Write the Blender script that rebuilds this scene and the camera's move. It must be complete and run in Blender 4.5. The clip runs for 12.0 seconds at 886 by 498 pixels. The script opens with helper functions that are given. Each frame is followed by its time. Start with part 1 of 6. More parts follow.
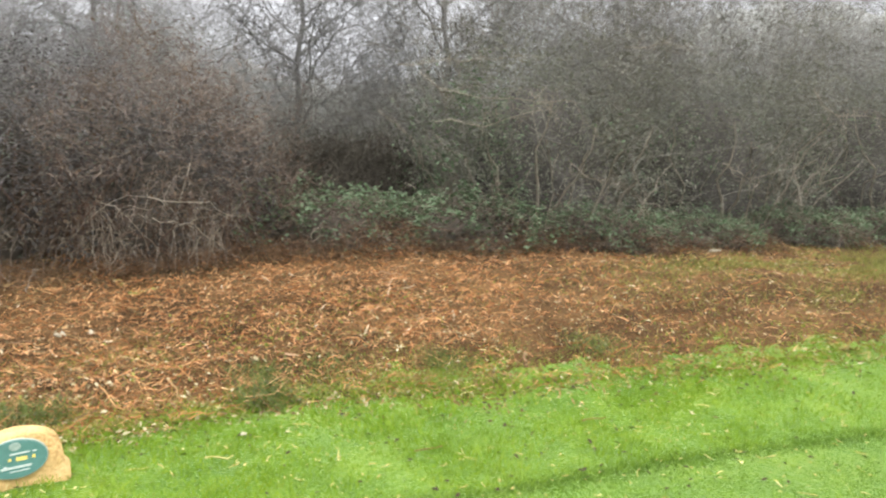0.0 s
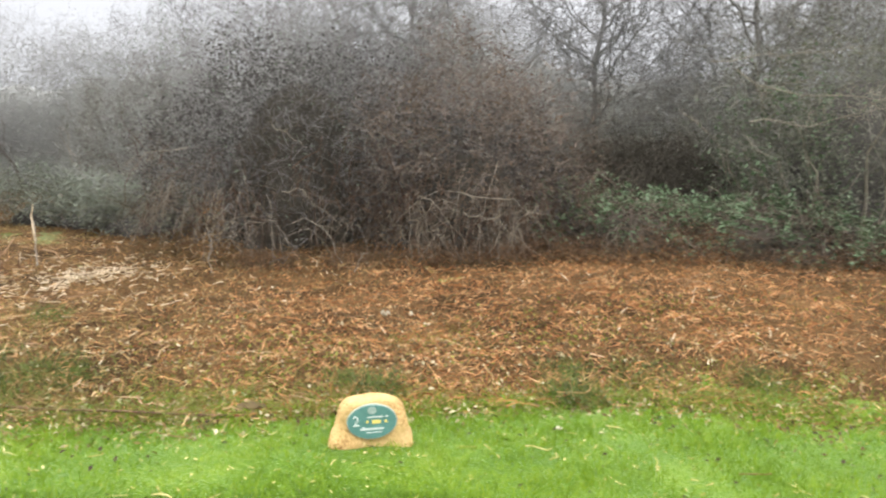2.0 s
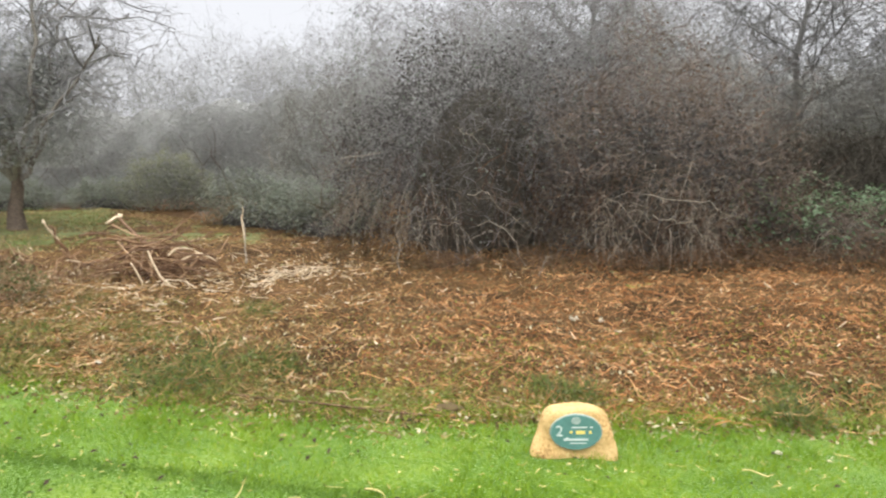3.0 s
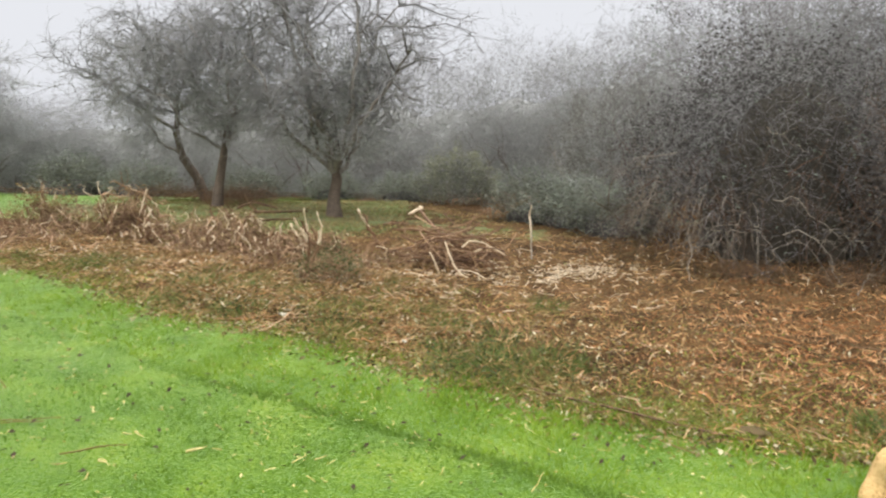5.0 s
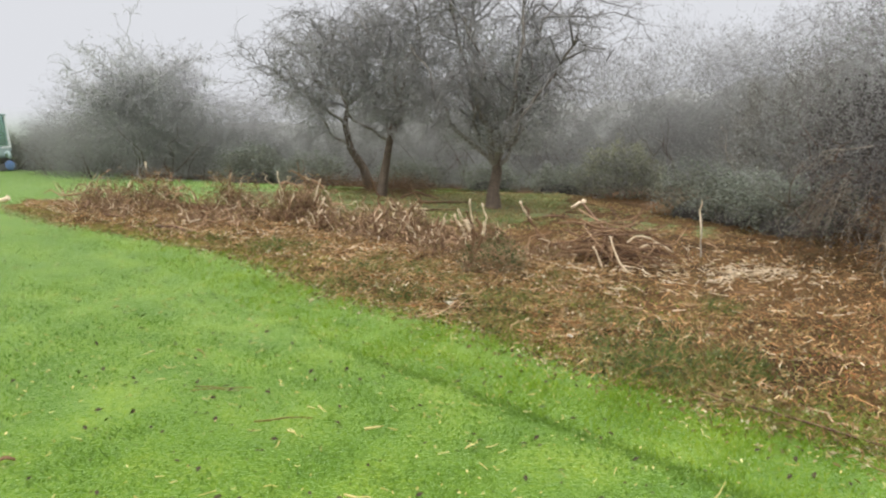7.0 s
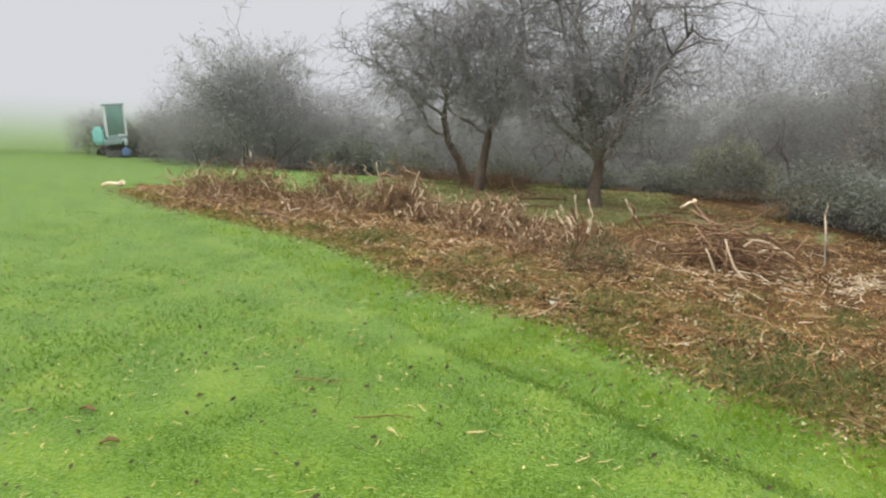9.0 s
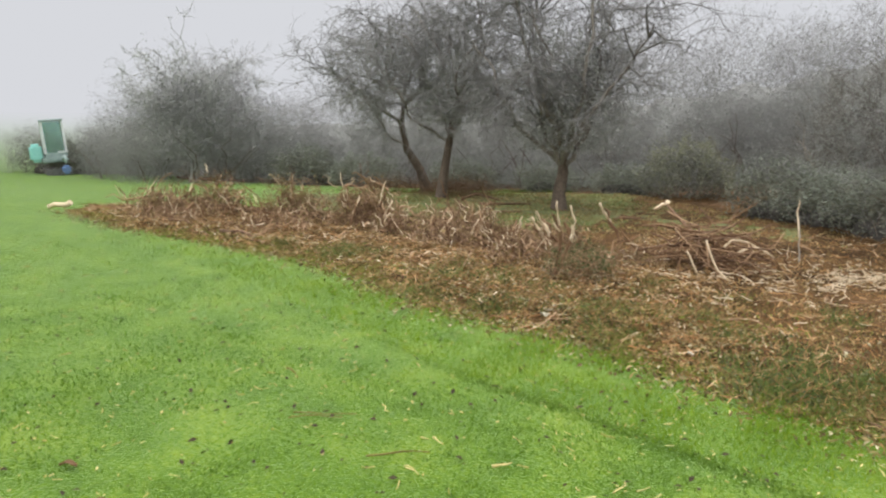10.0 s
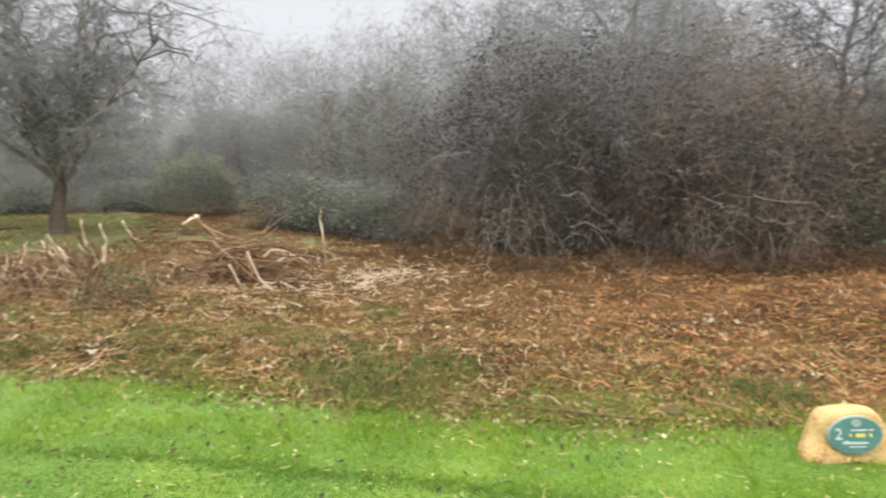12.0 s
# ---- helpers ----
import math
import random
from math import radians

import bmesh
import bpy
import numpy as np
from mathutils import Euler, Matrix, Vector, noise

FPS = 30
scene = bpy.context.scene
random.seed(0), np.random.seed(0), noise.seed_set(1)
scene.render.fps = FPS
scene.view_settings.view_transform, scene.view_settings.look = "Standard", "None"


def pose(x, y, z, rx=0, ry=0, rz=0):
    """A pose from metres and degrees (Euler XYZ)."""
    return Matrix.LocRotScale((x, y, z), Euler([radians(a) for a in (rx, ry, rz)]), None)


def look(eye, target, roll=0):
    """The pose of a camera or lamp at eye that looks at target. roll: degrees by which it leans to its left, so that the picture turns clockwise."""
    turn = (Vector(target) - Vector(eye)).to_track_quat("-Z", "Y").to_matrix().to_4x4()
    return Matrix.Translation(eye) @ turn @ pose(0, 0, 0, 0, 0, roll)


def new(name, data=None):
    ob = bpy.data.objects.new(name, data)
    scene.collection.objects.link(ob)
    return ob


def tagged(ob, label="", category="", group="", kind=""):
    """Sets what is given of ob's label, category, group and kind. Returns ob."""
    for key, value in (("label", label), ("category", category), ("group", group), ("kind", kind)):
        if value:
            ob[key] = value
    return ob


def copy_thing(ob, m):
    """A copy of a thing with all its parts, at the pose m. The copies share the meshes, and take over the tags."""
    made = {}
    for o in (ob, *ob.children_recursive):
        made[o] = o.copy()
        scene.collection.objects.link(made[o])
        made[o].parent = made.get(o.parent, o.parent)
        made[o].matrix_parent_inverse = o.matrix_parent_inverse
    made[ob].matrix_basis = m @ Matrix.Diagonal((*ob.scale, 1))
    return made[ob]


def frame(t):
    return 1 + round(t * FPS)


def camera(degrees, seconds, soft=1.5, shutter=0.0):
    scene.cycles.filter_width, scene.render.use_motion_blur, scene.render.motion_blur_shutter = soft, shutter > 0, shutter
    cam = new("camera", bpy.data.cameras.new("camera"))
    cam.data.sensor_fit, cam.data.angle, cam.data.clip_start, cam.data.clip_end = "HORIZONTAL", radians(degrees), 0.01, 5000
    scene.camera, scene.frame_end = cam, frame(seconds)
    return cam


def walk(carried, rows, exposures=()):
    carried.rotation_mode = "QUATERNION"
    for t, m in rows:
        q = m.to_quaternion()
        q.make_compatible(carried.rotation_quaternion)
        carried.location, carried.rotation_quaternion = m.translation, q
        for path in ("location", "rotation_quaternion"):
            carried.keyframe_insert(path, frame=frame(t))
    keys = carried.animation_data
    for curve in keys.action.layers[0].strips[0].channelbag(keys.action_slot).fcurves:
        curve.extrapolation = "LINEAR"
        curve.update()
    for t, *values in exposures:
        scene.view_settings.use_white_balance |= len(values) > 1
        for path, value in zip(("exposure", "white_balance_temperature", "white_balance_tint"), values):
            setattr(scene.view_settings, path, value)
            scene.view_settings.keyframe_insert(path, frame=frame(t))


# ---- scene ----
cam = camera(62.8, 12.0, soft=2.25, shutter=0.2)
PATH = [
    (0, (-0.082, 0.62, 1.747), (-0.206, 2.603, 1.522), 1.8),
    (0.5, (-0.136, 0.605, 1.749), (-0.438, 2.569, 1.526), 2.0),
    (1, (-0.2, 0.595, 1.746), (-0.669, 2.525, 1.512), 2.5),
    (1.5, (-0.317, 0.577, 1.75), (-0.94, 2.462, 1.507), 2.8),
    (2, (-0.423, 0.518, 1.752), (-1.253, 2.319, 1.493), 2.9),
    (2.5, (-0.565, 0.503, 1.738), (-1.61, 2.188, 1.476), 2.4),
    (3, (-0.647, 0.483, 1.744), (-1.868, 2.043, 1.472), 1.9),
    (3.2, (-0.654, 0.449, 1.758), (-1.935, 1.958, 1.476), 1.9),
    (4.8, (-0.778, 0.378, 1.734), (-2.441, 1.447, 1.437), 2.3),
    (5, (-0.809, 0.362, 1.731), (-2.51, 1.37, 1.43), 2.4),
    (5.5, (-0.818, 0.331, 1.734), (-2.601, 1.182, 1.419), 2.2),
    (6, (-0.852, 0.322, 1.725), (-2.676, 1.077, 1.405), 2.3),
    (6.5, (-0.886, 0.28, 1.723), (-2.734, 0.973, 1.399), 2.2),
    (7, (-0.87, 0.235, 1.724), (-2.737, 0.866, 1.385), 2.3),
    (7.5, (-0.868, 0.225, 1.71), (-2.757, 0.777, 1.356), 1.9),
    (7.7, (-0.878, 0.204, 1.708), (-2.779, 0.711, 1.348), 2.1),
    (9.3, (-1.226, 0.175, 1.656), (-3.154, 0.567, 1.295), 3.2),
    (9.5, (-1.292, 0.125, 1.651), (-3.214, 0.549, 1.294), 3.1),
    (10, (-1.487, -0.067, 1.679), (-3.386, 0.46, 1.338), 1.6),
    (10.5, (-1.697, -0.165, 1.686), (-3.573, 0.44, 1.347), 1.6),
    (11, (-1.833, -0.159, 1.7), (-3.623, 0.677, 1.388), 1.9),
    (11.5, (-1.955, -0.241, 1.64), (-3.494, 1.005, 1.362), 2.0),
    (12, (-2.054, -0.265, 1.569), (-3.213, 1.346, 1.323), 2.2),
]
walk(cam, [(t, look(eye, target, roll)) for t, eye, target, roll in PATH],
     [(0.0, 0.92), (3.0, 0.76), (5.5, 0.54), (7.5, 0.41), (9.5, 0.32), (10.5, 0.36), (11.0, 0.42), (11.5, 0.55), (12.0, 0.66)])

# ---- world, sun ----
world = bpy.data.worlds.new("overcast_sky")
scene.world = world
world.use_nodes = True
wn, wl = world.node_tree.nodes, world.node_tree.links
wn.clear()
w_out = wn.new("ShaderNodeOutputWorld")
w_bg = wn.new("ShaderNodeBackground")
w_sky = wn.new("ShaderNodeTexSky")
w_sky.sky_type = "NISHITA"
w_sky.sun_disc = False
w_sky.sun_elevation, w_sky.sun_rotation = radians(38), radians(200)
w_sky.dust_density = 4.0
w_grey = wn.new("ShaderNodeHueSaturation")
w_grey.inputs["Saturation"].default_value = 0.3
w_dim = wn.new("ShaderNodeMixRGB")
w_dim.blend_type = "MULTIPLY"
w_dim.inputs[0].default_value = 1.0
w_dim.inputs[2].default_value = (0.09, 0.09, 0.09, 1)
w_co = wn.new("ShaderNodeTexCoord")
w_sep = wn.new("ShaderNodeSeparateXYZ")
w_ramp = wn.new("ShaderNodeValToRGB")
w_ramp.color_ramp.elements[0].position = 0.0
w_ramp.color_ramp.elements[0].color = (0.59, 0.602, 0.635, 1)
w_ramp.color_ramp.elements[1].position = 1.0
w_ramp.color_ramp.elements[1].color = (2.6, 2.63, 2.66, 1)
w_mid = w_ramp.color_ramp.elements.new(0.25)
w_mid.color = (0.68, 0.69, 0.73, 1)
w_mix = wn.new("ShaderNodeMixRGB")
w_mix.inputs[0].default_value = 0.12
wl.new(w_sky.outputs[0], w_grey.inputs["Color"])
wl.new(w_grey.outputs[0], w_dim.inputs[1])
wl.new(w_co.outputs["Generated"], w_sep.inputs[0])
wl.new(w_sep.outputs["Z"], w_ramp.inputs[0])
wl.new(w_ramp.outputs[0], w_mix.inputs[1])
wl.new(w_dim.outputs[0], w_mix.inputs[2])
wl.new(w_mix.outputs[0], w_bg.inputs["Color"])
wl.new(w_bg.outputs[0], w_out.inputs[0])
w_bg.inputs["Strength"].default_value = 1.0

sun_data = bpy.data.lights.new("sun", "SUN")
sun_data.energy, sun_data.angle, sun_data.color = 0.9, radians(30), (1.0, 0.96, 0.9)
sun = new("sun", sun_data)
sun.matrix_world = look((6, -14, 20), (0, 0, 0))


# ---- materials ----
def material(name, ramp, scale=8.0, rough=0.8, bump=0.3, bump_scale=None, island=0.0, fine=6.0, spec=0.3, detail=6.0, thin=0.0, sheen=0.0):
    """A weathered surface: colour by two scales of noise, and by piece where island is over 0."""
    m = bpy.data.materials.new(name)
    m.use_nodes = True
    n, l = m.node_tree.nodes, m.node_tree.links
    b = n["Principled BSDF"]
    b.inputs["Roughness"].default_value = rough
    b.inputs["Specular IOR Level"].default_value = spec
    b.inputs["Sheen Tint"].default_value = (0.80, 1.0, 0.66, 1)
    b.inputs["Sheen Weight"].default_value, b.inputs["Sheen Roughness"].default_value = sheen, 0.12
    co = n.new("ShaderNodeTexCoord")
    big = n.new("ShaderNodeTexNoise")
    big.inputs["Scale"].default_value, big.inputs["Detail"].default_value = scale, detail
    small = n.new("ShaderNodeTexNoise")
    small.inputs["Scale"].default_value, small.inputs["Detail"].default_value = scale * fine, 5.0
    l.new(co.outputs["Object"], big.inputs["Vector"])
    l.new(co.outputs["Object"], small.inputs["Vector"])
    mix = n.new("ShaderNodeMath")
    mix.operation = "MULTIPLY_ADD"
    mix.inputs[1].default_value, mix.inputs[2].default_value = 0.5, 0.0
    l.new(small.outputs["Fac"], mix.inputs[0])
    add = n.new("ShaderNodeMath")
    add.operation = "MULTIPLY_ADD"
    add.inputs[1].default_value = 0.5
    l.new(big.outputs["Fac"], add.inputs[0])
    l.new(mix.outputs[0], add.inputs[2])
    fac = add.outputs[0]
    spread = n.new("ShaderNodeMapRange")
    spread.inputs["From Min"].default_value, spread.inputs["From Max"].default_value = 0.33, 0.67
    l.new(fac, spread.inputs["Value"])
    fac = spread.outputs[0]
    if island > 0:
        geo = n.new("ShaderNodeNewGeometry")
        im = n.new("ShaderNodeMixRGB")
        im.inputs[0].default_value = island
        l.new(fac, im.inputs[1])
        l.new(geo.outputs["Random Per Island"], im.inputs[2])
        fac = im.outputs[0]
    cr = n.new("ShaderNodeValToRGB")
    els = cr.color_ramp.elements
    for i, (p, c) in enumerate(ramp):
        e = els[i] if i < 2 else els.new(p)
        e.position, e.color = p, (*c, 1)
    l.new(fac, cr.inputs[0])
    l.new(cr.outputs[0], b.inputs["Base Color"])
    if bump > 0:
        bt = n.new("ShaderNodeTexNoise")
        bt.inputs["Scale"].default_value, bt.inputs["Detail"].default_value = bump_scale or scale * 4, 6.0
        l.new(co.outputs["Object"], bt.inputs["Vector"])
        bn = n.new("ShaderNodeBump")
        bn.inputs["Strength"].default_value, bn.inputs["Distance"].default_value = bump, 0.02
        l.new(bt.outputs["Fac"], bn.inputs["Height"])
        l.new(bn.outputs[0], b.inputs["Normal"])
    if thin > 0:
        tr = n.new("ShaderNodeBsdfTranslucent")
        ms = n.new("ShaderNodeMixShader")
        ms.inputs[0].default_value = thin
        l.new(cr.outputs[0], tr.inputs["Color"])
        l.new(b.outputs[0], ms.inputs[1])
        l.new(tr.outputs[0], ms.inputs[2])
        l.new(ms.outputs[0], n["Material Output"].inputs["Surface"])
    return m


# The strong sheen lightens the lawn at grazing angles, standing in for mist.
M_LAWN = material("lawn_grass", [(0.0, (0.047, 0.109, 0.004)), (1.0, (0.168, 0.248, 0.018)), (0.5, (0.092, 0.173, 0.009))],
                  scale=2.1, fine=13, rough=0.75, bump=0.9, bump_scale=60, spec=0.15, sheen=0.85)
M_BLADE = material("grass_blade", [(0.0, (0.106, 0.188, 0.011)), (1.0, (0.375, 0.448, 0.050)), (0.6, (0.198, 0.315, 0.022))],
                   scale=1.6, fine=8, rough=0.6, bump=0, island=0.5, spec=0.25, thin=0.3)
M_TEE_BLADE = material("mown_tee_blade", [(0.0, (0.055, 0.119, 0.007)), (1.0, (0.183, 0.279, 0.032)), (0.6, (0.101, 0.194, 0.014))],
                       scale=1.6, fine=8, rough=0.6, bump=0, island=0.5, spec=0.25, thin=0.3)
M_DARK_BLADE = material("rough_grass_blade", [(0.0, (0.074, 0.106, 0.025)), (1.0, (0.270, 0.298, 0.100)), (0.6, (0.149, 0.199, 0.048))],
                        scale=1.1, fine=8, rough=0.7, bump=0, island=0.55, spec=0.2, thin=0.3)
M_MULCH = material("shredded_mulch", [(0.0, (0.016, 0.010, 0.005)), (1.0, (0.200, 0.111, 0.047)), (0.45, (0.080, 0.044, 0.018))],
                   scale=1.3, fine=28, rough=0.95, bump=1.0, bump_scale=60, spec=0.1)
M_FLOOR = material("woodland_litter", [(0.0, (0.05, 0.035, 0.02)), (1.0, (0.17, 0.10, 0.055))],
                   scale=1.2, fine=20, rough=0.95, bump=1.0, bump_scale=30, spec=0.1)
M_STRAW = material("shredded_stems", [(0.0, (0.059, 0.029, 0.013)), (1.0, (0.898, 0.636, 0.359)), (0.35, (0.306, 0.135, 0.055)), (0.70, (0.653, 0.334, 0.155))],
                   scale=2.6, fine=5, rough=0.85, bump=0, island=0.55, spec=0.2)
M_PALE = material("torn_pale_wood", [(0.0, (0.46, 0.34, 0.22)), (1.0, (0.84, 0.74, 0.57)), (0.5, (0.70, 0.56, 0.38))],
                  scale=6, fine=8, rough=0.8, bump=0.5, bump_scale=60, island=0.5, spec=0.2)
M_BARK = material("brown_bark", [(0.0, (0.063, 0.041, 0.028)), (1.0, (0.304, 0.185, 0.110)), (0.5, (0.164, 0.098, 0.061))],
                  scale=9, fine=7, rough=0.9, bump=0.8, bump_scale=50, spec=0.2)
# Trunk and limb bark is lightened in base colour, as mist would do.
M_TRUNK = material("grey_bark", [(0.0, (0.080, 0.061, 0.049)), (1.0, (0.228, 0.178, 0.138)), (0.5, (0.142, 0.110, 0.086))],
                   scale=5, fine=7, rough=0.9, bump=0.9, bump_scale=30, spec=0.15)
M_LIMB = material("grey_brown_limb_bark", [(0.0, (0.143, 0.127, 0.110)), (1.0, (0.361, 0.331, 0.294)), (0.5, (0.244, 0.221, 0.192))],
                  scale=5, fine=7, rough=0.95, bump=0.6, bump_scale=30, spec=0.05)
M_TWIG_NEAR = material("brown_grey_twig", [(0.0, (0.150, 0.140, 0.137)), (1.0, (0.352, 0.335, 0.329)), (0.6, (0.219, 0.206, 0.202))],
                       scale=1.0, fine=5, rough=0.9, bump=0, island=0.45, spec=0.1, thin=0.3)
M_TWIG_RED = material("reddish_twig", [(0.0, (0.120, 0.089, 0.072)), (1.0, (0.291, 0.235, 0.188)), (0.6, (0.174, 0.134, 0.108))],
                      scale=1.0, fine=5, rough=0.9, bump=0, island=0.55, spec=0.15)
# Twigs paled in base colour to stand in for mist.
M_TWIG_MIST = material("mist_paled_twig", [(0.0, (0.333, 0.328, 0.323)), (1.0, (0.516, 0.512, 0.511)), (0.5, (0.416, 0.412, 0.408))],
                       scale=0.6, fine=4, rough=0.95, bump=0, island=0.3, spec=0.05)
M_TWIG_GREEN = material("lichened_twig", [(0.0, (0.105, 0.098, 0.083)), (1.0, (0.280, 0.266, 0.219)), (0.6, (0.155, 0.145, 0.122))],
                        scale=0.8, fine=5, rough=0.9, bump=0, island=0.55, spec=0.15)
# Far twigs: haze is put into their grey, low-contrast colour.
M_TWIG_FAR = material("far_haze_twig", [(0.0, (0.237, 0.229, 0.224)), (1.0, (0.362, 0.353, 0.346)), (0.5, (0.295, 0.286, 0.279))],
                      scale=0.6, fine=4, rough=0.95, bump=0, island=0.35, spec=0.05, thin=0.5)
M_BRUSH = material("olive_brown_brush", [(0.0, (0.149, 0.094, 0.052)), (1.0, (0.720, 0.508, 0.325)), (0.55, (0.347, 0.221, 0.131))],
                   scale=1.2, fine=5, rough=0.85, bump=0, island=0.6, spec=0.2)
M_GLADE = material("rough_turf", [(0.0, (0.100, 0.066, 0.040)), (1.0, (0.165, 0.216, 0.070)), (0.42, (0.130, 0.138, 0.058))],
                   scale=0.8, fine=9, rough=0.9, bump=0.8, bump_scale=40, spec=0.1)
M_STRAW_TAN = material("tan_shreds", [(0.0, (0.073, 0.041, 0.017)), (1.0, (0.944, 0.751, 0.432)), (0.35, (0.265, 0.141, 0.059)), (0.72, (0.603, 0.355, 0.163))],
                       scale=2.6, fine=5, rough=0.85, bump=0, island=0.55, spec=0.2)
M_SHRED = material("russet_shreds", [(0.0, (0.07, 0.045, 0.022)), (1.0, (0.66, 0.46, 0.25)), (0.35, (0.20, 0.115, 0.056)), (0.75, (0.42, 0.25, 0.125))],
                   scale=0.7, fine=10, rough=0.85, bump=0, island=0.62, spec=0.2, thin=0.25)
M_PALE_LEAF = material("pale_dead_leaf", [(0.0, (0.230, 0.194, 0.104)), (1.0, (0.681, 0.616, 0.416)), (0.5, (0.442, 0.378, 0.224))],
                       scale=1.5, fine=8, rough=0.8, bump=0, island=0.65, spec=0.2, thin=0.3)
M_RIDGE = material("mowing_ridge_blade", [(0.0, (0.060, 0.124, 0.016)), (1.0, (0.184, 0.264, 0.048)), (0.6, (0.108, 0.188, 0.026))],
                   scale=1.1, fine=8, rough=0.65, bump=0, island=0.5, spec=0.2, thin=0.3)
M_WITHER = material("withered_olive_leaf", [(0.0, (0.105, 0.077, 0.032)), (1.0, (0.551, 0.415, 0.202)), (0.55, (0.264, 0.195, 0.085))],
                    scale=1.5, fine=6, rough=0.85, bump=0, island=0.6, spec=0.15, thin=0.3)
# Stem colour darkened to imitate the shade low in the thickets.
M_SHADE_STEM = material("shade_dark_stems", [(0.0, (0.045, 0.028, 0.019)), (1.0, (0.190, 0.114, 0.076)), (0.6, (0.100, 0.060, 0.039))],
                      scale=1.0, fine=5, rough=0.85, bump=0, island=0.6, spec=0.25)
M_LEAF_SHRUB = material("shrub_leaf", [(0.0, (0.160, 0.179, 0.136)), (1.0, (0.340, 0.367, 0.300)), (0.6, (0.223, 0.248, 0.191))],
                        scale=1.0, fine=5, rough=0.6, bump=0, island=0.5, spec=0.3, thin=0.35)
M_RUST_BARK = material("rust_brown_bark", [(0.0, (0.082, 0.046, 0.025)), (1.0, (0.339, 0.214, 0.123)), (0.5, (0.183, 0.107, 0.059))],
                       scale=9, fine=7, rough=0.9, bump=0.6, bump_scale=50, island=0.3, spec=0.2)
M_STALK = material("bracken_stalk", [(0.0, (0.102, 0.040, 0.015)), (1.0, (0.816, 0.532, 0.276)), (0.4, (0.347, 0.142, 0.053)), (0.75, (0.571, 0.285, 0.115))],
                   scale=1.4, fine=5, rough=0.8, bump=0, island=0.7, spec=0.2, thin=0.2)
M_STALK_DULL = material("dull_stalk", [(0.0, (0.070, 0.047, 0.019)), (1.0, (0.663, 0.475, 0.275)), (0.4, (0.182, 0.116, 0.049)), (0.75, (0.353, 0.228, 0.100))],
                        scale=1.4, fine=5, rough=0.8, bump=0, island=0.7, spec=0.2, thin=0.2)
M_MOSS = material("olive_moss", [(0.0, (0.10, 0.115, 0.02)), (1.0, (0.38, 0.40, 0.11)), (0.55, (0.20, 0.225, 0.045))],
                  scale=1.1, fine=7, rough=0.9, bump=0, island=0.5, spec=0.15, thin=0.3)
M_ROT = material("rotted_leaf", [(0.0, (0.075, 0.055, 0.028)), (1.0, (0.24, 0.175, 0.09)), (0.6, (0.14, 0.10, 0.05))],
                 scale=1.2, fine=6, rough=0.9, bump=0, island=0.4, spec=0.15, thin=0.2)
# Dark colour for inner bodies, imitating shade deep in thickets and shrubs.
M_INNER_SHADE = material("inner_shade", [(0.0, (0.046, 0.042, 0.038)), (1.0, (0.116, 0.108, 0.098)), (0.5, (0.078, 0.072, 0.065))],
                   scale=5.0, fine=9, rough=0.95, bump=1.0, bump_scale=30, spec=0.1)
M_LEAF_OLIVE = material("olive_evergreen_leaf", [(0.0, (0.20, 0.205, 0.135)), (1.0, (0.40, 0.40, 0.28)), (0.6, (0.29, 0.295, 0.20))],
                        scale=1.2, fine=6, rough=0.9, bump=0, island=0.35, spec=0.08, thin=0.4)
# Leaf colour darkened to imitate shade in hollows and inside thickets.
M_SHADE_LEAF = material("shade_dark_leaf", [(0.0, (0.040, 0.036, 0.029)), (1.0, (0.105, 0.092, 0.073)), (0.6, (0.069, 0.060, 0.047))],
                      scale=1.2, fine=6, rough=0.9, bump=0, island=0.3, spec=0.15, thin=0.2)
M_CHIP = material("yellow_straw_bits", [(0.0, (0.357, 0.279, 0.098)), (1.0, (0.731, 0.640, 0.338)), (0.5, (0.578, 0.476, 0.203))],
                  scale=3, fine=6, rough=0.8, bump=0, island=0.6, spec=0.2)
M_STEM = material("pale_bare_stem", [(0.0, (0.15, 0.125, 0.10)), (1.0, (0.47, 0.425, 0.35)), (0.5, (0.29, 0.25, 0.20))],
                  scale=5, fine=6, rough=0.85, bump=0.4, bump_scale=40, island=0.5, spec=0.2)
M_STEM_DULL = material("dull_bare_stem", [(0.0, (0.106, 0.084, 0.063)), (1.0, (0.371, 0.323, 0.254)), (0.55, (0.191, 0.157, 0.121))],
                       scale=2, fine=6, rough=0.85, bump=0, island=0.3, spec=0.15)
M_LEAF = material("bramble_leaf", [(0.0, (0.073, 0.110, 0.055)), (1.0, (0.217, 0.300, 0.181)), (0.6, (0.114, 0.171, 0.087))],
                  scale=2, fine=6, rough=0.5, bump=0, island=0.6, spec=0.32, thin=0.25)
M_LEAF_DULL = material("dull_evergreen_leaf", [(0.0, (0.140, 0.170, 0.124)), (1.0, (0.269, 0.305, 0.240)), (0.6, (0.192, 0.225, 0.169))],
                       scale=2, fine=6, rough=0.55, bump=0, island=0.25, spec=0.4, thin=0.55)
# A pale even leaf colour carries the mist over far scrub and ivy.
M_LEAF_MIST = material("haze_paled_leaf", [(0.0, (0.330, 0.333, 0.307)), (1.0, (0.436, 0.440, 0.414)), (0.6, (0.383, 0.387, 0.362))],
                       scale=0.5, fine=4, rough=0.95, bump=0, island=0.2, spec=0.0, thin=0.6)
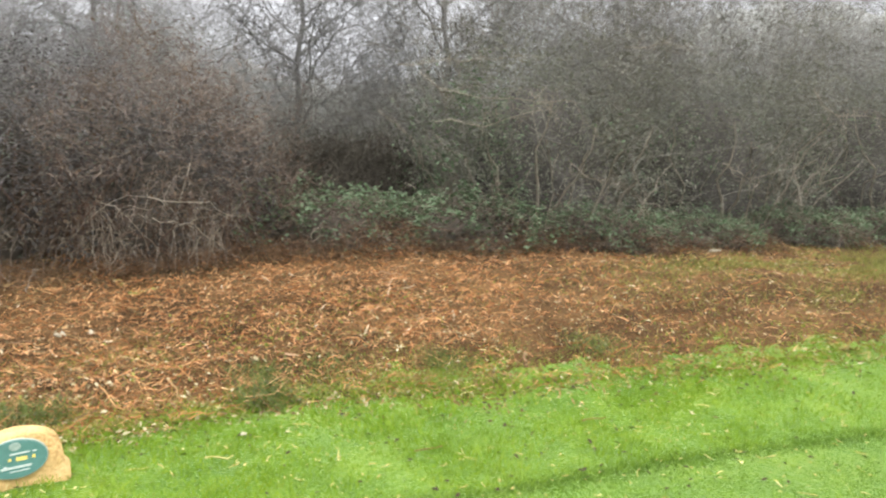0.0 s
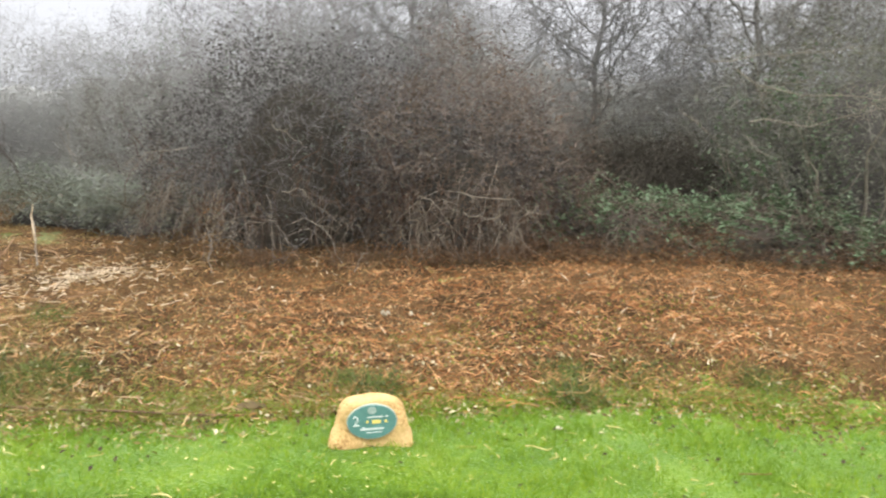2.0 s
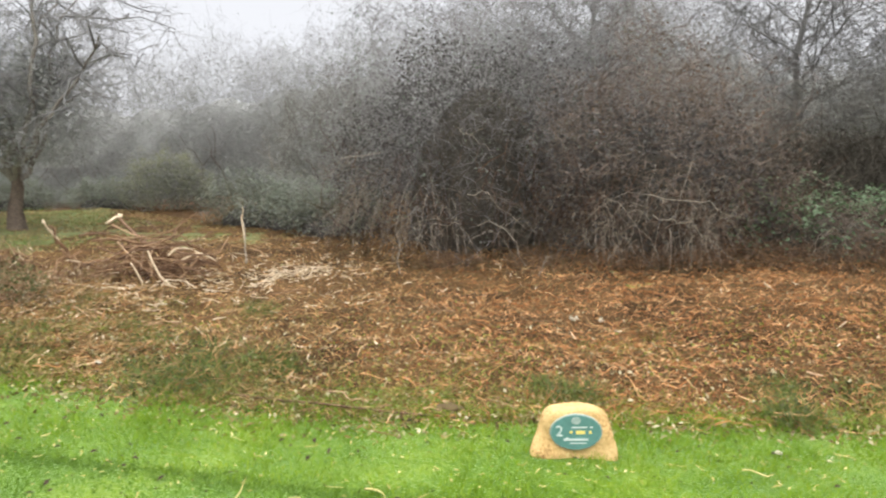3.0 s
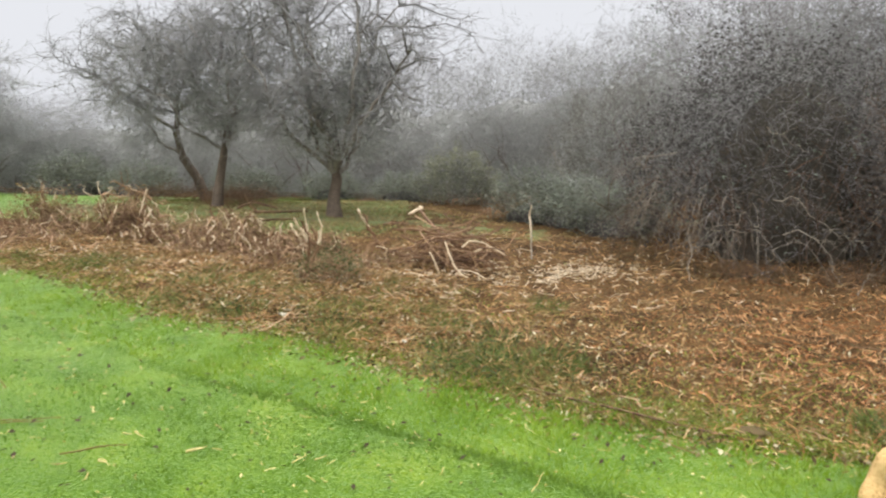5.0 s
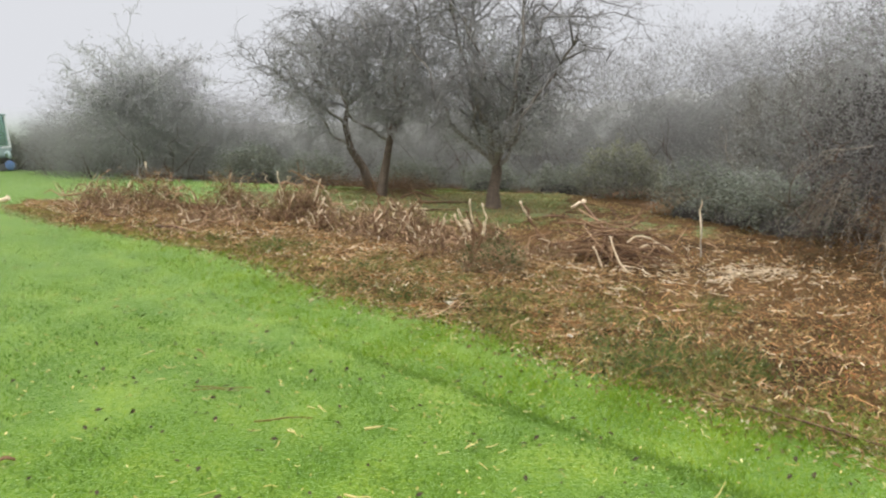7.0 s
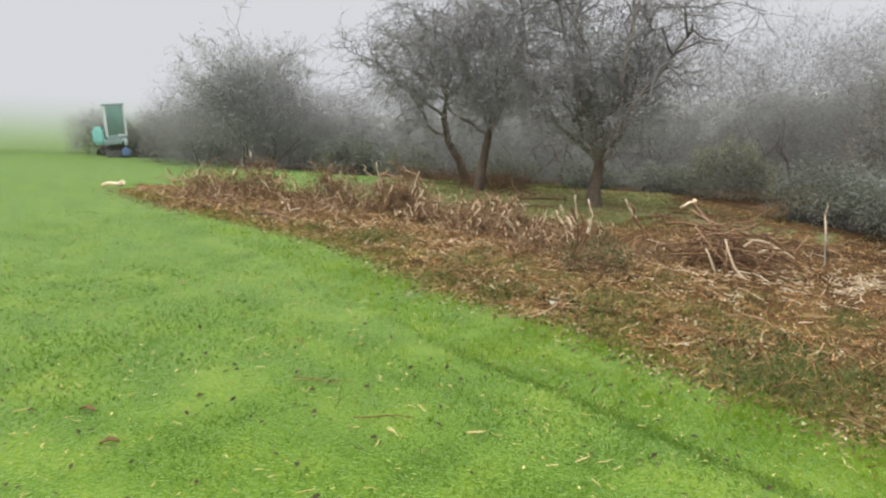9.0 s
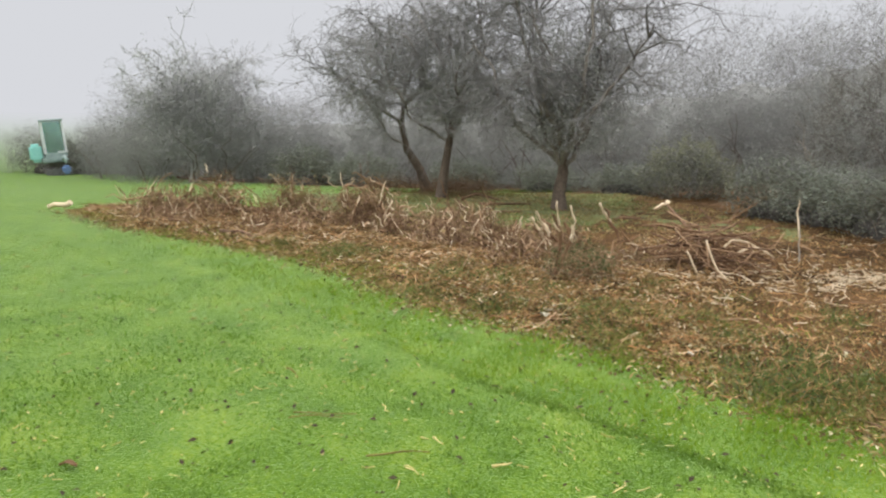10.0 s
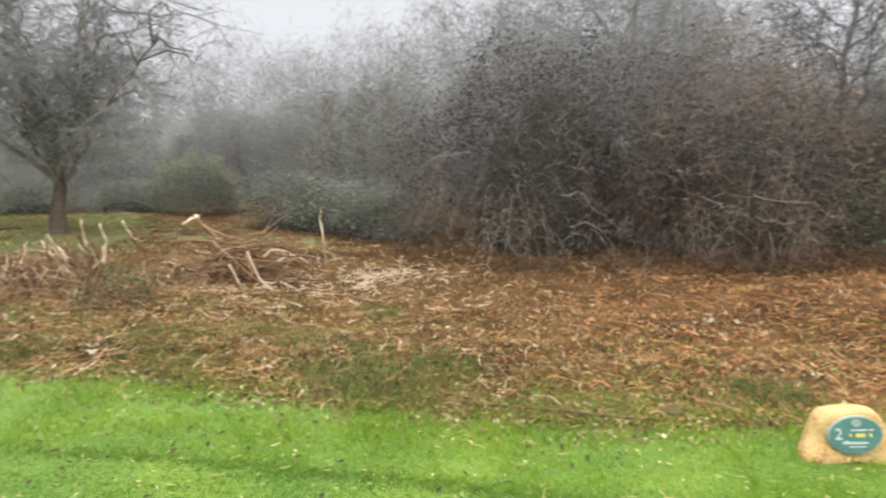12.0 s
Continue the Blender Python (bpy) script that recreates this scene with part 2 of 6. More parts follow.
# Darkened leaf colour for thicket cores, standing for shade between the twigs.
M_LEAF_INNER_SHADE = material("inner_shade_leaf", [(0.0, (0.073, 0.067, 0.062)), (1.0, (0.142, 0.133, 0.122)), (0.6, (0.101, 0.094, 0.087))],
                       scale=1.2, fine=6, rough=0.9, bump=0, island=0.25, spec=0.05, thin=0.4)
# Mist grey is put into the base colour of the far wood body.
M_WOOD_BODY = material("haze_grey_body", [(0.0, (0.269, 0.271, 0.260)), (1.0, (0.433, 0.434, 0.417)), (0.5, (0.347, 0.350, 0.335))],
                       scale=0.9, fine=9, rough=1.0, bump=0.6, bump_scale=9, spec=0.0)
M_WEED = material("weed_leaf", [(0.0, (0.10, 0.115, 0.026)), (1.0, (0.38, 0.38, 0.13)), (0.6, (0.215, 0.225, 0.056))],
                  scale=1.5, fine=6, rough=0.7, bump=0, island=0.6, spec=0.2, thin=0.3)
M_WEED_DARK = material("dark_weed_leaf", [(0.0, (0.055, 0.062, 0.022)), (1.0, (0.23, 0.235, 0.105)), (0.6, (0.11, 0.118, 0.045))],
                       scale=1.5, fine=6, rough=0.7, bump=0, island=0.6, spec=0.2, thin=0.3)
M_LEAF_THICKET = material("dull_thicket_leaf", [(0.0, (0.144, 0.149, 0.115)), (1.0, (0.310, 0.310, 0.247)), (0.6, (0.213, 0.218, 0.167))],
                          scale=0.7, fine=5, rough=0.9, bump=0, island=0.25, spec=0.15, thin=0.45)
M_LEAF_DRY = material("dry_leaf", [(0.0, (0.100, 0.064, 0.042)), (1.0, (0.243, 0.190, 0.138)), (0.6, (0.158, 0.105, 0.068))],
                      scale=2, fine=6, rough=0.8, bump=0, island=0.7, spec=0.2, thin=0.35)
M_STONE = material("sandstone", [(0.0, (0.26, 0.145, 0.055)), (1.0, (0.68, 0.47, 0.225)), (0.4, (0.58, 0.375, 0.16))],
                   scale=7, fine=9, rough=0.9, bump=0.6, bump_scale=45, spec=0.15)
M_PLAQUE = material("green_enamel", [(0.0, (0.075, 0.185, 0.165)), (1.0, (0.105, 0.24, 0.215))], scale=5, rough=0.45, bump=0.05, spec=0.4)
M_PLAQUE_RIM = material("pale_rim_paint", [(0.0, (0.22, 0.30, 0.27)), (1.0, (0.36, 0.43, 0.39))], scale=9, rough=0.5, bump=0, spec=0.4)
M_WHITE = material("white_lettering", [(0.0, (0.45, 0.52, 0.50)), (1.0, (0.60, 0.66, 0.63))], scale=20, rough=0.5, bump=0)
M_YELLOW = material("yellow_lettering", [(0.0, (0.62, 0.50, 0.12)), (1.0, (0.78, 0.66, 0.22))], scale=20, rough=0.5, bump=0)
M_RAG = material("dirty_white_scrap", [(0.0, (0.27, 0.24, 0.17)), (1.0, (0.58, 0.54, 0.42))], scale=12, rough=0.9, bump=0.4, spec=0.1)
M_CLOD = material("wet_soil", [(0.0, (0.025, 0.02, 0.012)), (1.0, (0.09, 0.065, 0.04))], scale=12, rough=0.95, bump=1.0)
# The digger's colours are lightened to stand in for the mist before it.
M_TURQ = material("turquoise_paint", [(0.0, (0.234, 0.552, 0.517)), (1.0, (0.364, 0.713, 0.667))], scale=3, rough=0.45, bump=0.05, spec=0.5)
M_CAB = material("grey_green_paint", [(0.0, (0.204, 0.272, 0.264)), (1.0, (0.340, 0.416, 0.400))], scale=3, rough=0.6, bump=0.05)
M_POST = material("pale_grey_paint", [(0.0, (0.62, 0.64, 0.65)), (1.0, (0.78, 0.80, 0.80))], scale=4, rough=0.5, bump=0.05)
M_POST_DARK = material("dull_steel", [(0.0, (0.07, 0.07, 0.068)), (1.0, (0.17, 0.165, 0.16))], scale=6, rough=0.7, bump=0.2)
M_RUBBER = material("muddy_rubber", [(0.0, (0.080, 0.076, 0.070)), (1.0, (0.260, 0.230, 0.200))], scale=6, rough=0.9, bump=0.4)
M_BLUE = material("blue_paint", [(0.0, (0.090, 0.154, 0.308)), (1.0, (0.180, 0.264, 0.476))], scale=4, rough=0.5, bump=0.05)

M_GLASS = bpy.data.materials.new("tinted_cab_glass")
M_GLASS.use_nodes = True
M_GLASS.node_tree.nodes["Principled BSDF"].inputs["Base Color"].default_value = (0.55, 0.72, 0.68, 1)
M_GLASS.node_tree.nodes["Principled BSDF"].inputs["Roughness"].default_value = 0.08
M_GLASS.node_tree.nodes["Principled BSDF"].inputs["Transmission Weight"].default_value = 0.85

# An emissive sheet, clear at its foot, imitates the mist in the distance.
M_MIST = bpy.data.materials.new("glowing_mist_sheet")
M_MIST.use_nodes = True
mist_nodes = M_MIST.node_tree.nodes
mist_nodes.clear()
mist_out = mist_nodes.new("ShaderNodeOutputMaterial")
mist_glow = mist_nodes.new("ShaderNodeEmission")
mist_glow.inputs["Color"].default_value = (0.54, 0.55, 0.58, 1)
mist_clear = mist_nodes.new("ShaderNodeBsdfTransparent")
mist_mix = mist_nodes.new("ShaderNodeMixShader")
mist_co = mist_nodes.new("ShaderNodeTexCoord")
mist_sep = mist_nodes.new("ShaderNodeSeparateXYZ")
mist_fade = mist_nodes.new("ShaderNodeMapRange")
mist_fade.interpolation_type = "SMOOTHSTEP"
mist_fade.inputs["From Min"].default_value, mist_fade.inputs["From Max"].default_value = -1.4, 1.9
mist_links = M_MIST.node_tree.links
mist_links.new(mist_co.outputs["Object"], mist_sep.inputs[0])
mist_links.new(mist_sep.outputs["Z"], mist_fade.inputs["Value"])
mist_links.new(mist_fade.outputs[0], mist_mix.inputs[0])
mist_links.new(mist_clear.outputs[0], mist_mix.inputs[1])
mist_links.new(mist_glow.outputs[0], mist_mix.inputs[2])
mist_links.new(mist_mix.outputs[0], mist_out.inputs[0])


# ---- mesh helpers ----
rng = np.random.default_rng(7)


def unit(v):
    return v / (np.linalg.norm(v, axis=-1, keepdims=True) + 1e-9)


def quad_mesh(name, verts, quads, smooth=True):
    me = bpy.data.meshes.new(name)
    verts, quads = np.asarray(verts, np.float32).reshape(-1, 3), np.asarray(quads, np.int32).reshape(-1, 4)
    me.vertices.add(len(verts))
    me.vertices.foreach_set("co", verts.ravel())
    me.loops.add(quads.size)
    me.loops.foreach_set("vertex_index", quads.ravel())
    me.polygons.add(len(quads))
    me.polygons.foreach_set("loop_start", np.arange(0, quads.size, 4, dtype=np.int32))
    me.polygons.foreach_set("use_smooth", np.full(len(quads), smooth))
    me.update(calc_edges=True)
    return me


def tubes(P, R, sides=3):
    """Vertices and quads of tapered tubes along the lines P (n, k, 3) with the radii R (n, k)."""
    n, k, _ = P.shape
    T = unit(np.gradient(P, axis=1))
    ref = unit(rng.normal(size=(n, 1, 3))) * np.ones((n, k, 1))
    U = unit(np.cross(T, ref))
    V = np.cross(T, U)
    a = np.arange(sides) * 2 * np.pi / sides
    ring = np.cos(a)[None, None, :, None] * U[:, :, None] + np.sin(a)[None, None, :, None] * V[:, :, None]
    verts = P[:, :, None] + R[:, :, None, None] * ring
    i = np.arange(n)[:, None, None] * k * sides
    j = np.arange(k - 1)[None, :, None] * sides
    s = np.arange(sides)[None, None, :]
    t = (s + 1) % sides
    quads = np.stack([i + j + s, i + j + t, i + j + sides + t, i + j + sides + s], -1)
    return verts.reshape(-1, 3), quads.reshape(-1, 4)


def joined(*pieces):
    vs, qs, at = [], [], 0
    for v, q in pieces:
        vs.append(v)
        qs.append(q + at)
        at += len(v)
    return np.concatenate(vs), np.concatenate(qs)


def lines(base, way, length, k, wobble=0.12, droop=0.0):
    """Curved lines of k points from the bases along the ways."""
    n = len(base)
    u = np.linspace(0, 1, k)[None, :, None]
    L = np.asarray(length).reshape(-1, 1, 1) * np.ones((n, 1, 1))
    step = np.cumsum(np.concatenate([np.zeros((n, 1, 3)), rng.normal(size=(n, k - 1, 3))], 1), 1) / np.sqrt(k)
    P = base[:, None] + way[:, None] * L * u + step * wobble * L
    P[:, :, 2] -= droop * L[:, :, 0] * u[:, :, 0] ** 2
    return P


def taper(r0, r1, n, k):
    u = np.linspace(0, 1, k)[None]
    return np.asarray(r0).reshape(-1, 1) * np.ones((n, 1)) * (1 - u) + np.asarray(r1).reshape(-1, 1) * u * np.ones((n, 1))


def boughs(P, n, length, spread, up, k, low=0.25, wobble=0.14, droop=0.0):
    """n side branches from each line of P."""
    N, K, _ = P.shape
    src = np.repeat(np.arange(N), n)
    u = rng.uniform(low, 1.0, len(src)) * (K - 1)
    a = np.minimum(u.astype(int), K - 2)
    f = (u - a)[:, None]
    base = P[src, a] * (1 - f) + P[src, a + 1] * f
    tan = unit(P[src, a + 1] - P[src, a])
    way = unit(tan + rng.normal(size=tan.shape) * spread + np.array([0, 0, up]))
    L = rng.uniform(length[0], length[1], len(src))
    return lines(base, way, L, k, wobble, droop)


def leaf_quads(at, size, flat=0.4, long=1.6):
    """Folded pointed leaves at the points."""
    n = len(at)
    nor = unit(rng.normal(size=(n, 3)) * (1 - flat) + np.array([0, 0, 1.0]))
    a = unit(np.cross(nor, unit(rng.normal(size=(n, 3)))))
    b = np.cross(nor, a)
    s = np.asarray(size).reshape(-1, 1) * np.ones((n, 1))
    v = np.stack([at - a * s * long * 0.5, at - b * s * 0.42 + nor * s * 0.14, at + a * s * long * 0.5 - nor * s * 0.1, at + b * s * 0.42 + nor * s * 0.14], 1)
    q = np.arange(n * 4).reshape(n, 4)
    return v.reshape(-1, 3), q


def thing(name, m, label, category, group=""):
    ob = new(name)
    ob.empty_display_size = 0.1
    ob.matrix_world = m
    return tagged(ob, label, category, group)


def part(name, me, material_, parent, label="", m=None, kind=""):
    if isinstance(me, bmesh.types.BMesh):
        bm, me = me, bpy.data.meshes.new(name)
        bm.to_mesh(me)
        bm.free()
    elif isinstance(me, tuple):
        me = quad_mesh(name, *me)
    if not me.materials:
        me.materials.append(material_)
    ob = new(name, me)
    ob.parent = parent
    if m is not None:
        ob.matrix_local = m
    if label:
        ob["label"] = label
    if kind:
        ob["kind"] = kind
    return ob


def tube_parts(name, P, R, material_, parent, sides=5, label=""):
    """Each line of P as a part of its own."""
    for p, r in zip(P, R):
        part(name, tubes(p[None], r[None], sides), material_, parent, label)


def solo(name, me, material_, m, label, category, group="", kind=""):
    ob = part(name, me, material_, None)
    ob.matrix_world = m
    return tagged(ob, label, category, group, kind)


def box(sx, sy, sz, x=0.0, y=0.0, z=0.0, bevel=0.0, bm=None):
    """A bevelled block centred at (x, y) with its foot at z."""
    own = bmesh.new()
    bmesh.ops.create_cube(own, size=1, matrix=Matrix.Translation((x, y, z + sz / 2)) @ Matrix.Diagonal((sx, sy, sz, 1)))
    if bevel > 0:
        bmesh.ops.bevel(own, geom=own.edges[:], offset=bevel, segments=2, affect="EDGES")
    if bm is None:
        return own
    tmp = bpy.data.meshes.new("tmp")
    own.to_mesh(tmp)
    own.free()
    bm.from_mesh(tmp)
    bpy.data.meshes.remove(tmp)
    return bm


# ---- ground ----
def ground_z(x, y):
    """The lawn is level, falls away gently beyond the felled brush, and rises a little under the thickets."""
    x, y = np.asarray(x, float), np.asarray(y, float)
    fall = np.clip(-x - 16.5, 0, 30)
    near = (x + 2.47) ** 2 + (y - 4.05) ** 2
    climb = np.clip(y - 6.0 + 0.3 * (np.minimum(x, 1.0) + 2.0), 0, 5.0)
    return -0.045 * fall * np.clip(fall / 4, 0, 1) + 0.08 * np.exp(-near / 0.40) + 0.085 * climb * np.clip(climb, 0, 1)


FRONT = [(-15.2, -2.75), (-14.3, -2.3), (-13, -1.6), (-11.35, -0.2), (-10.2, 0.72), (-8.9, 1.34), (-7.75, 1.68), (-6.96, 2.2), (-6.5, 2.62), (-5.8, 2.87), (-5.3, 2.98), (-4.7, 3.27), (-4.2, 3.52),
         (-3.75, 3.85), (-3.3, 4.18), (-2.75, 4.6), (-2.3, 5), (-1.5, 5.72), (-0.7, 6.06), (0.13, 6.11), (1.94, 6.67), (3.85, 7.5), (8, 9.6), (16, 12.5), (26, 16)]
BACK = [(-15.6, -2.6), (-15.9, -1.6), (-15.8, -0.3), (-15.2, 0.9), (-14.3, 2.0), (-13.2, 2.9), (-12.6, 3.7), (-12.4, 4.6), (-12.8, 5.7), (-14.0, 6.9),
        (-16.0, 8.2), (-18.0, 9.6), (-17.0, 13.0), (-14.0, 15.0), (-11.0, 16.0), (-8.5, 17.0), (-6.0, 18.0), (-4.0, 19.0), (-2.0, 20.0), (1.0, 21.0),
        (5.0, 23.0), (9.0, 25.0), (14.0, 28.0), (20.0, 31.0), (30.0, 35.0)]
FRONT, BACK = np.array(FRONT), np.array(BACK)


def curve_at(pts, s):
    """Points of a polyline, spaced as its corners are, at s from 0 to 1."""
    k = np.linspace(0, 1, len(pts))
    return np.stack([np.interp(s, k, pts[:, 0]), np.interp(s, k, pts[:, 1])], -1)


def cleared(s, v):
    return curve_at(FRONT, s) * (1 - v[..., None]) + curve_at(BACK, s) * v[..., None]


def front_y(x):
    return np.interp(x, FRONT[:, 0], FRONT[:, 1])


def wave(x, y, f, seed=0.0):
    """Smooth unevenness between about -1 and 1."""
    return (np.sin(x * f + 1.3 * seed + 1.7 * np.sin(y * f * 0.7 + seed)) + np.sin(y * f * 1.13 + 2.1 * seed + 1.9 * np.sin(x * f * 0.83 + 2 + seed))
            + 0.6 * np.sin((x + y) * f * 2.3 + seed) + 0.5 * np.sin((x - 0.7 * y) * f * 3.7 + seed)) / 3.1


def grid_quads(nx, ny):
    i, j = np.meshgrid(np.arange(nx - 1), np.arange(ny - 1), indexing="ij")
    a = i * ny + j
    return np.stack([a, a + ny, a + ny + 1, a + 1], -1).reshape(-1, 4)


far_steps = np.array([2.0, 5, 10, 20, 40, 80, 160, 320, 640, 1200, 2000])
xs = np.concatenate([-38 - far_steps[::-1], np.arange(-38, 16.01, 0.3), 16 + far_steps])
ys = np.concatenate([-16 - far_steps[::-1], np.arange(-16, 30.01, 0.3), 30 + far_steps])
gx, gy = np.meshgrid(xs, ys, indexing="ij")
gz = ground_z(gx, gy) + 0.012 * wave(gx, gy, 0.9) + 0.005 * wave(gx, gy, 4.0, 2)
solo("ground", (np.stack([gx, gy, gz], -1), grid_quads(*gx.shape)), M_LAWN, pose(0, 0, 0),
     "bright green mown lawn strewn with clippings", "lawn", kind="structure")

def mulch_z(x, y, e):
    """The top of the shredded litter: humps and hollows, e from 0 at its rim to 1."""
    return ground_z(x, y) - 0.03 + e * (0.085 + 0.034 * wave(x, y, 2.2) + 0.036 * wave(x, y, 8, 4) + 0.028 * wave(x, y, 19, 6) + 0.018 * wave(x, y, 43, 2))


s_, v_ = np.meshgrid(np.linspace(0, 1, 520), np.linspace(0, 1, 120) ** 1.6, indexing="ij")
mp = cleared(s_, v_)
mp[..., 0] += 0.10 * wave(s_ * 90, v_ * 9, 1.0, 3) * (1 - v_)
mp[..., 1] += 0.16 * wave(s_ * 170, v_ * 9, 1.0, 5) * (1 - v_) ** 3
edge = np.clip(np.minimum(v_ * 14, (1 - v_) * 20), 0, 1) * np.clip(np.minimum(s_, 1 - s_) * 40, 0, 1)
mz = mulch_z(mp[..., 0], mp[..., 1], edge)
solo("cleared_ground", (np.concatenate([mp, mz[..., None]], -1), grid_quads(*s_.shape)), M_MULCH, pose(0, 0, 0),
     "orange-brown shredded bracken and bramble mulch", "mulch", kind="structure")

# leaf litter under the far wood
fx, fy = np.meshgrid(np.linspace(-42, -12.8, 60), np.linspace(-0.5, 1, 40), indexing="ij")
foot = np.interp(fx, [-42, -30, -27, -24, -22, -19, -16, -12.8], [-3, -2.0, 0.0, 4.5, 7.0, 9.0, 10.3, 10.5])
fy = np.where(fy < 0, foot + fy, foot + fy * 18)
fz = ground_z(fx, fy) + 0.03 + 0.03 * wave(fx, fy, 2.0, 1)
fz[:, 0] -= 0.1
solo("woodland_floor", (np.stack([fx, fy, fz], -1), grid_quads(*fx.shape)), M_FLOOR, pose(0, 0, 0),
     "dark brown leaf litter under the trees", "leaf litter", kind="structure")

# a glowing ring-shaped sheet, standing in for the mist that closes the view
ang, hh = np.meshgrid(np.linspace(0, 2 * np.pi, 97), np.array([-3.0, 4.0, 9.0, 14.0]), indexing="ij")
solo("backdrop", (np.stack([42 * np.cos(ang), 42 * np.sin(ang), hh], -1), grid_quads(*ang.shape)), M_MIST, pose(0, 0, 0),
     "glowing pale grey sheet standing for distant mist", "mist", kind="structure")


# ---- thickets and trees ----
def clumps(p, r):
    """Unevenness of a crown at the size of its sprays, from about -1 to 1; p in the crown's own radius."""
    f = 7.0 * r
    return wave(p[..., 0] * f + p[..., 2] * f * 0.6, p[..., 1] * f - p[..., 2] * f * 0.5, 1.0, 3.0)


def dome_points(n, r, h, lumps=0.22, shell=0.6, squash=0.75, thin=0.0, clump=0.0, under=0.0):
    """Points in an uneven dome of radius r and height h, more of them near its skin, gathered in sprays, drawn in near the ground."""
    d = unit(rng.normal(size=(n, 3)))
    d[:, 2] = np.abs(d[:, 2])
    rad = rng.uniform(0, 1, n) ** (1 / (3 + 3 * shell))
    p = d * (rad * dome_skin(d, r, h, lumps) * (1 + 0.10 * np.abs(rng.normal(size=n)) * (rad > 0.8)))[:, None]
    p[:, 2] = np.abs(p[:, 2]) ** squash
    ok = np.ones(n, bool)
    if thin > 0:
        ok &= rng.uniform(0, 1, n) > thin * np.clip(p[:, 2], 0, 1) ** 1.4
    if clump > 0:
        c = clumps(p, r)
        ok &= rng.uniform(0, 1, n) < np.clip(1.0 - clump + 2.2 * clump * c, 0.12, 1)
        p = p * (1 + 0.10 * clump * c)[:, None]
    if under > 0:
        p[:, :2] *= (1 - under * np.clip(1 - p[:, 2] / 0.3, 0, 1))[:, None]
    return (p * np.array([r, r, h]))[ok], d[ok]


def dome_skin(d, r, h, lumps):
    return 1 + lumps * wave(d[..., 0] * 3 + 5, d[..., 1] * 3 + d[..., 2] * 2, 1.6, r + h) + 0.4 * lumps * wave(d[..., 0] * 7, d[..., 1] * 7 + d[..., 2] * 6, 1.5, h)


def inner_shade_body(r, h):
    """A low lumpy dark body deep inside a thicket, standing for its shaded depth."""
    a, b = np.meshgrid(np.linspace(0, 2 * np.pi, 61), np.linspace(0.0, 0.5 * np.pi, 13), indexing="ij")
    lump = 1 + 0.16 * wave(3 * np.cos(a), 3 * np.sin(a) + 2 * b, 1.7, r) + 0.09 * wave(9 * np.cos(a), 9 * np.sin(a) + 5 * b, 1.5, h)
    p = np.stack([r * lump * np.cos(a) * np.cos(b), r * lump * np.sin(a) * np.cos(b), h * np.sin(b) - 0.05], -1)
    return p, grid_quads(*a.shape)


def ribbons(P, w):
    """Flat fine twigs: strips of width w along the lines P, each turned at random."""
    n, k = P.shape[:2]
    side = unit(np.cross(unit(P[:, -1] - P[:, 0]), unit(rng.normal(size=(n, 3)))))[:, None] * (w / 2)[..., None]
    v = np.stack([P - side, P + side], 2).reshape(-1, 3)
    i = (np.arange(n)[:, None] * k + np.arange(k - 1)).reshape(-1) * 2
    return v, np.stack([i, i + 1, i + 3, i + 2], -1)


def twig_fill(n, r, h, length, thick, k=3, out=0.5, up=0.35, wild=0.8, lumps=0.22, shell=0.6, droop=0.1, squash=0.75, curl=0.26, thin=0.0, bare=0.0, fine=False, clump=0.0, under=0.0):
    p, d = dome_points(n, r, h, lumps, shell, squash, thin, clump, under)
    if bare > 0:
        ok = p[:, 2] > bare * rng.uniform(0, 1, len(p)) ** 0.7
        p, d = p[ok], d[ok]
    n = len(p)
    way = unit(d * out + rng.normal(size=d.shape) * wild + np.array([0, 0, up]))
    L = rng.uniform(length[0], length[1], n)
    P = lines(p - way * L[:, None] * 0.6, way, L, k, curl, droop)
    P[:, :, 2] = np.maximum(P[:, :, 2], 0.02)
    R = taper(rng.uniform(thick * 0.6, thick * 1.4, n), thick * 0.25, n, k)
    return ribbons(P, R * 2.4) if fine else tubes(P, R)


def arch_stems(n, r, h, thick, lean=0.8, k=7, base_r=0.55, droop=0.5):
    a = rng.uniform(0, 2 * np.pi, n)
    q = r * base_r * np.sqrt(rng.uniform(0, 1, n))
    base = np.stack([q * np.cos(a), q * np.sin(a), np.full(n, -0.05)], -1)
    a2 = a + rng.normal(size=n) * 0.5
    way = unit(np.stack([lean * np.cos(a2), lean * np.sin(a2), rng.uniform(0.7, 1.3, n)], -1))
    return lines(base, way, h * rng.uniform(0.55, 1.05, n), k, 0.10, droop)


